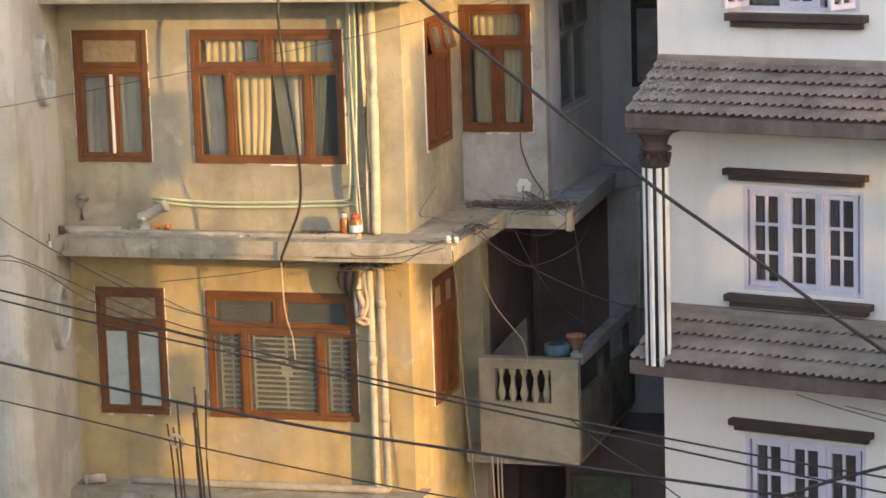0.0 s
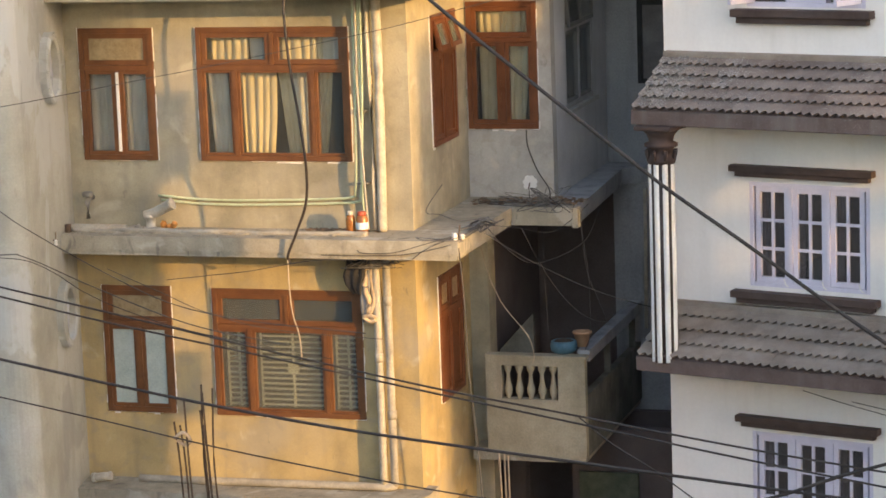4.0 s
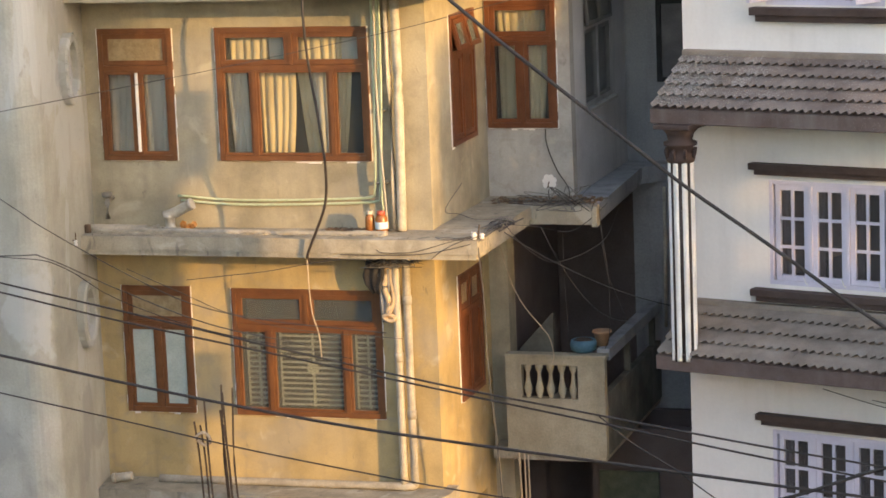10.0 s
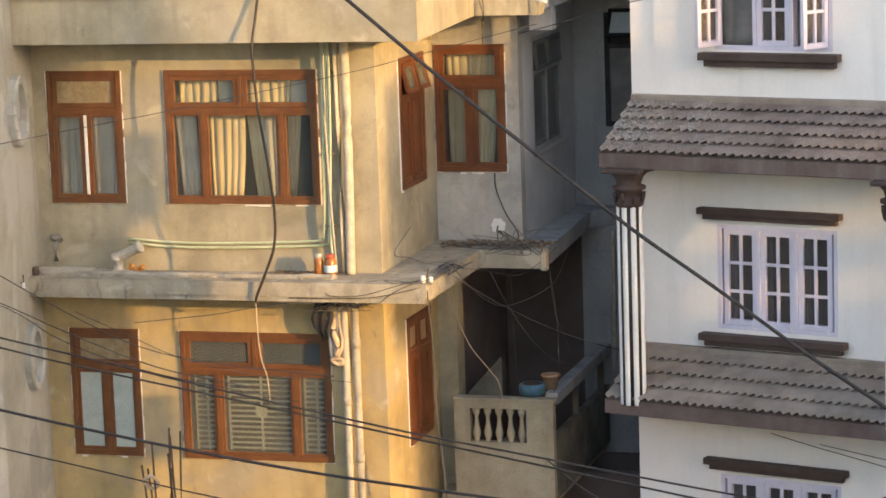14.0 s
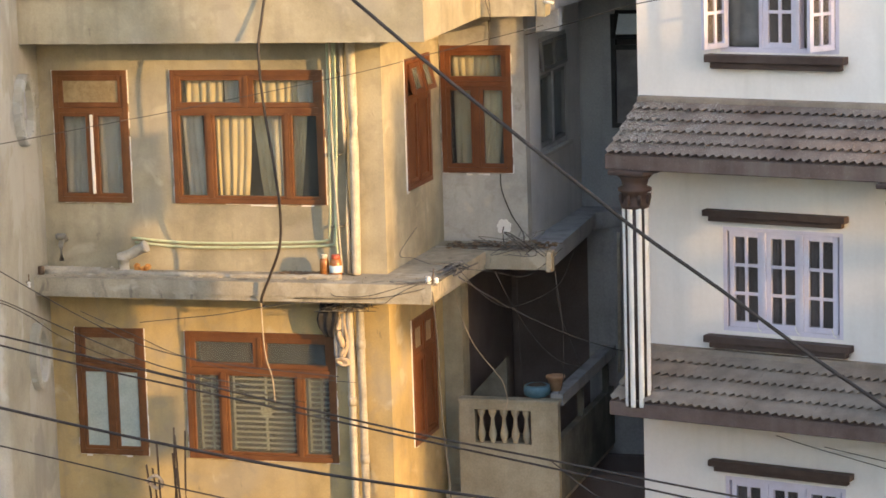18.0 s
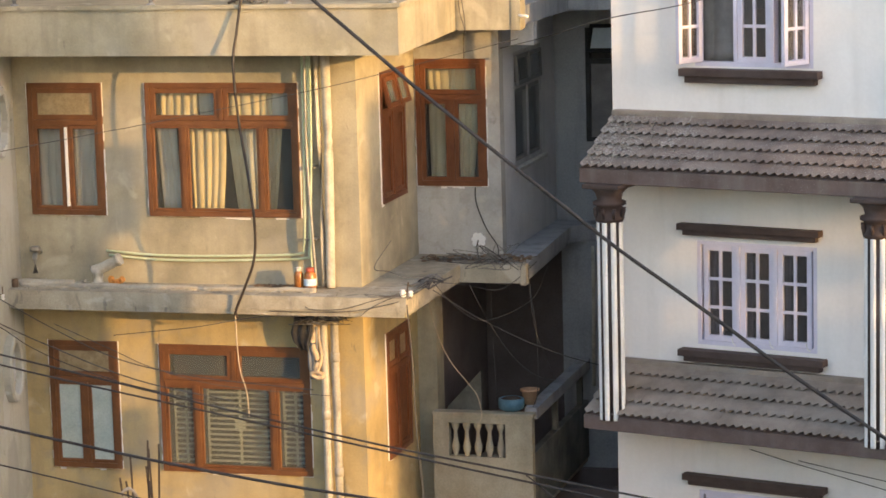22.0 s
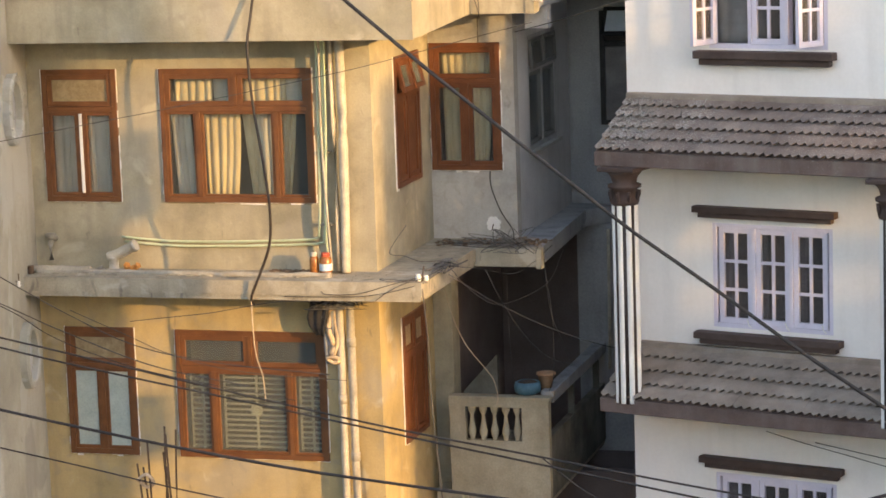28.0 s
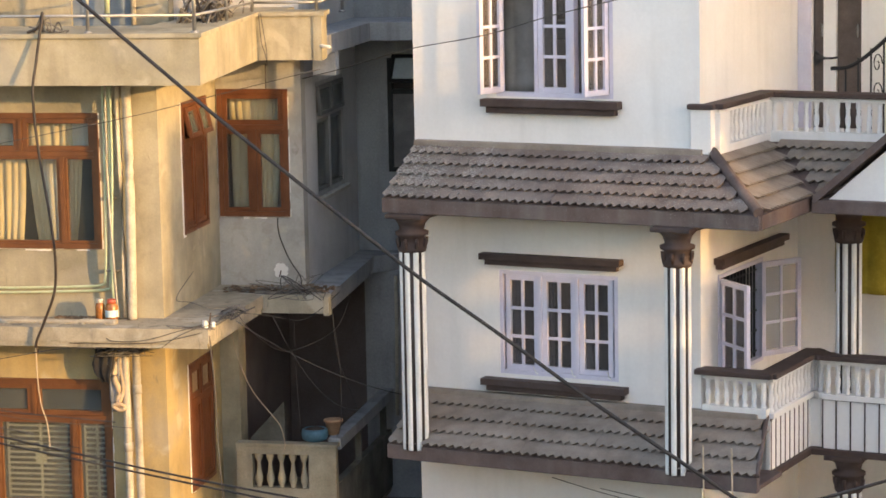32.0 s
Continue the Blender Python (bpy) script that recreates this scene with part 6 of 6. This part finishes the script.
part("handrail", tube(curve_pts([(3.86, 2.2, 8.62), (4.05, 2.2, 8.64), (4.25, 2.2, 8.76), (4.53, 2.2, 9.0)], 6), 0.022, 8), BLACKIRON, stair)
for k in range(4):
    u = 4.02 + 0.14 * k
    part("iron_bar", tube([(u, 2.2, 7.9), (u, 2.2, 8.64 + 0.1 * k)], 0.011, 8), BLACKIRON, stair)
for k in range(2):
    c = (4.37, 2.2, 8.38 + 0.3 * k)
    pts = [(c[0] + 0.055 * (1 - i / 16) * math.cos(i * 0.6), c[1], c[2] + 0.12 * (1 - i / 16) * math.sin(i * 0.6)) for i in range(14)]
    part("scroll", tube(pts, 0.007, 6), BLACKIRON, stair)
for k in range(7):
    part("tread", boxes((4.6, 5.3, 2.05, 2.35, 8.1 + 0.2 * k, 8.13 + 0.2 * k)), BLACKIRON, stair)
pane_win = empty("porch_window", WM @ pose(4.52, 2.97, 5.3), "pale lilac porch window behind the balustrade", "window")
bm = bmesh.new()
framed(bm, 0, 0.88, 0, 1.3, 0.06, -0.03, 0.05)
box(bm, 0.42, 0.46, -0.03, 0.05, 0.06, 1.24)
part("window_frame", bm, LILAC, pane_win)
part("pane", boxes((0.06, 0.82, 0.01, 0.015, 0.06, 1.24)), GLASS, pane_win)
# bamboo canes leaning at the lower eave
for u, l in ((3.62, 0.5), (3.92, 0.45)):
    pipe("cane", [WM @ Vector((u, -0.9, 3.6)), WM @ Vector((u - 0.02, -0.9, 5.1 + l * 0.1))], 0.009, RAG, "thin brown cane standing before the eave", "cane", "thin canes", 6)
part("left_gutter", boxes((-0.05, 0.0, -0.1, 0.0, 4.6, 4.7)), EAVE, white)

# ---------------------------------------------------------------- thin service wires
overhead("overhead_cable", [(3.0, WY, 4.2), (6.907, WY, 5.40), (7.6, WY, 5.58), (8.009, WY, 5.695), (8.418, WY, 5.848), (8.928, WY, 6.01), (14, WY, 7.6)], 0.013, "black overhead cable rising across the street")
pipe("service_wire", curve_pts([(6.50, WY, 6.215), (6.554, WY, 6.176), (6.762, WY, 6.013), (7.055, WY, 5.841), (7.304, WY, 5.664), (7.7, WY, 5.40), (8.4, WY, 5.0), (9.5, WY, 4.4)], 8), 0.005, RUBBER, "thin grey service wire between the houses", "wire", "service wires", 6)
pipe("service_wire", curve_pts([(-1.0, WY, 7.45), (0.9, WY, 7.39), (1.5, WY, 7.35), (1.837, WY, 7.331), (2.125, WY, 7.309), (2.358, WY, 7.216), (2.60, WY, 7.07), (2.95, WY, 6.93), (3.5, WY, 6.78), (4.6, WY, 6.6)], 8), 0.0035, RUBBER, "thin black service wire before the bay", "wire", "service wires", 6)
pipe("service_wire", curve_pts([(-3.4, -2.6, 7.25), (-1.367, -2.6, 7.639), (-0.845, -2.6, 7.729), (-0.038, -1.2, 7.815), (0.454, -1.2, 7.902), (2.47, -1.2, 8.293), (3.493, -1.2, 8.535), (4.6, -1.2, 8.8)], 8), 0.0045, WIREGREY, "thin grey service wire before the windows", "wire", "service wires", 6)
pipe("service_wire", curve_pts([(3.52, 2.3, 8.41), (3.617, 2.2, 8.432), (4.17, 2.0, 8.571), (5.151, 0.5, 8.871), (6.272, -0.9, 9.119), (7.163, -1.4, 9.373), (9.0, -2.0, 9.8)], 8), 0.006, WIREGREY, "thin pale service wire slung between the houses", "wire", "service wires", 6)
for pts, r in (([(-2.4, -2.6, 7.3), (-1.328, -2.6, 6.626), (-0.956, -2.6, 6.391), (-0.536, -1.6, 5.738), (0.235, -1.6, 5.413), (1.133, -1.6, 5.249), (2.4, -1.6, 5.15)], 0.006),
               ([(-3.4, -2.6, 6.0), (-1.366, -2.6, 6.107), (-0.977, -2.6, 6.084), (-0.678, -1.6, 5.579), (0.4, -1.6, 5.2), (1.5, -1.6, 5.0)], 0.007),
               ([(-0.9, -0.75, 5.62), (-0.249, -0.75, 5.356), (0.277, -0.75, 5.145), (1.067, -0.75, 4.973), (2.3, -0.75, 4.9)], 0.0045),
               ([(-0.2, -0.72, 5.5), (0.3, -0.72, 5.559), (0.768, -0.7, 5.613), (1.497, -0.68, 5.74), (2.017, -0.66, 5.755)], 0.005)):
    pipe("service_wire", curve_pts(pts, 8), r, WIREGREY, "thin grey telephone wire before the plaster wall", "wire", "service wires", 6)
pipe("service_wire", curve_pts([(3.19, 2.27, 6.78), (3.195, 2.25, 6.658), (3.225, 2.25, 6.524), (3.321, 2.25, 6.29), (3.452, 2.22, 6.104), (3.5, 2.1, 6.0)], 6), 0.007, RUBBER, "black wire hanging below the set-back window", "wire", "service wires", 6)
hook = empty("wire_bracket", pose(-1.38, -1.0, 5.97), "small white insulator bracket on the bay wall", "bracket")
part("bracket_arm", tube([(-0.10, 0.02, 0.03), (0.0, 0, 0.0), (0.0, 0.0, 0.10)], 0.008, 6), RUST, hook)
part("bracket_knob", lathe([(0.012, -0.05), (0.022, -0.035), (0.012, -0.015), (0.022, 0.0), (0.012, 0.015)], 10), STRIPE, hook)

# thin wires before the lower white wall, wires over the terrace band, canes under the balcony
for pts in ([(1.566, -0.03, 4.451), (2.008, -0.03, 4.362), (2.449, -0.03, 4.286), (3.293, -0.03, 4.137)], [(2.116, -0.03, 4.384), (2.699, -0.03, 4.311), (3.294, -0.03, 4.243)]):
    pipe("service_wire", [WM @ p for p in curve_pts(pts, 6)], 0.0045, WIREGREY, "thin dark wire running down the white wall", "wire", "service wires", 6)
for dx in (0.0, 0.045):
    pipe("loose_wire", curve_pts([(3.20 + dx, 1.60, 9.20), (3.231 + dx * 0.6, 1.52, 9.181), (3.255 + dx, 1.522, 8.894), (3.291 + dx * 0.5, 1.522, 8.765), (3.314, 1.52, 8.656), (3.25, 1.75, 8.60), (3.10, 2.24, 8.57), (3.094, 2.26, 8.29)], 5), 0.0055, WIREGREY, "thin wire hanging over the terrace band", "wire", "loose wires", 6)
outlet = empty("drain_spout", pose(3.93, 1.52, 8.836), "short white plastic spout at the end of the terrace band", "pipe fitting")
part("spout_tube", tube([(0.0, 0.05, 0.01), (0.04, 0.02, 0.004), (0.125, -0.02, -0.004)], 0.016, 10), STRIPE, outlet)
for x_, lean_, top in ((2.965, 0.03, 3.02), (3.012, 0.02, 2.99), (2.90, 0.09, 3.05)):
    pipe("cane", [(x_ + lean_ * 1.6, 1.66, 0.01), (x_ + lean_ * 0.5, 1.66, 1.8), (x_, 1.66, top)], 0.010, RAGPALE, "pale bamboo cane leaning under the balcony", "cane", "thin canes", 6)
pipe("drain_pipe", [(4.048, 4.76, 5.70), (4.045, 4.76, 4.9), (4.03, 4.76, 3.9)], 0.022, PVC, "thin grey drain pipe on the rear wall", group="drain pipes")
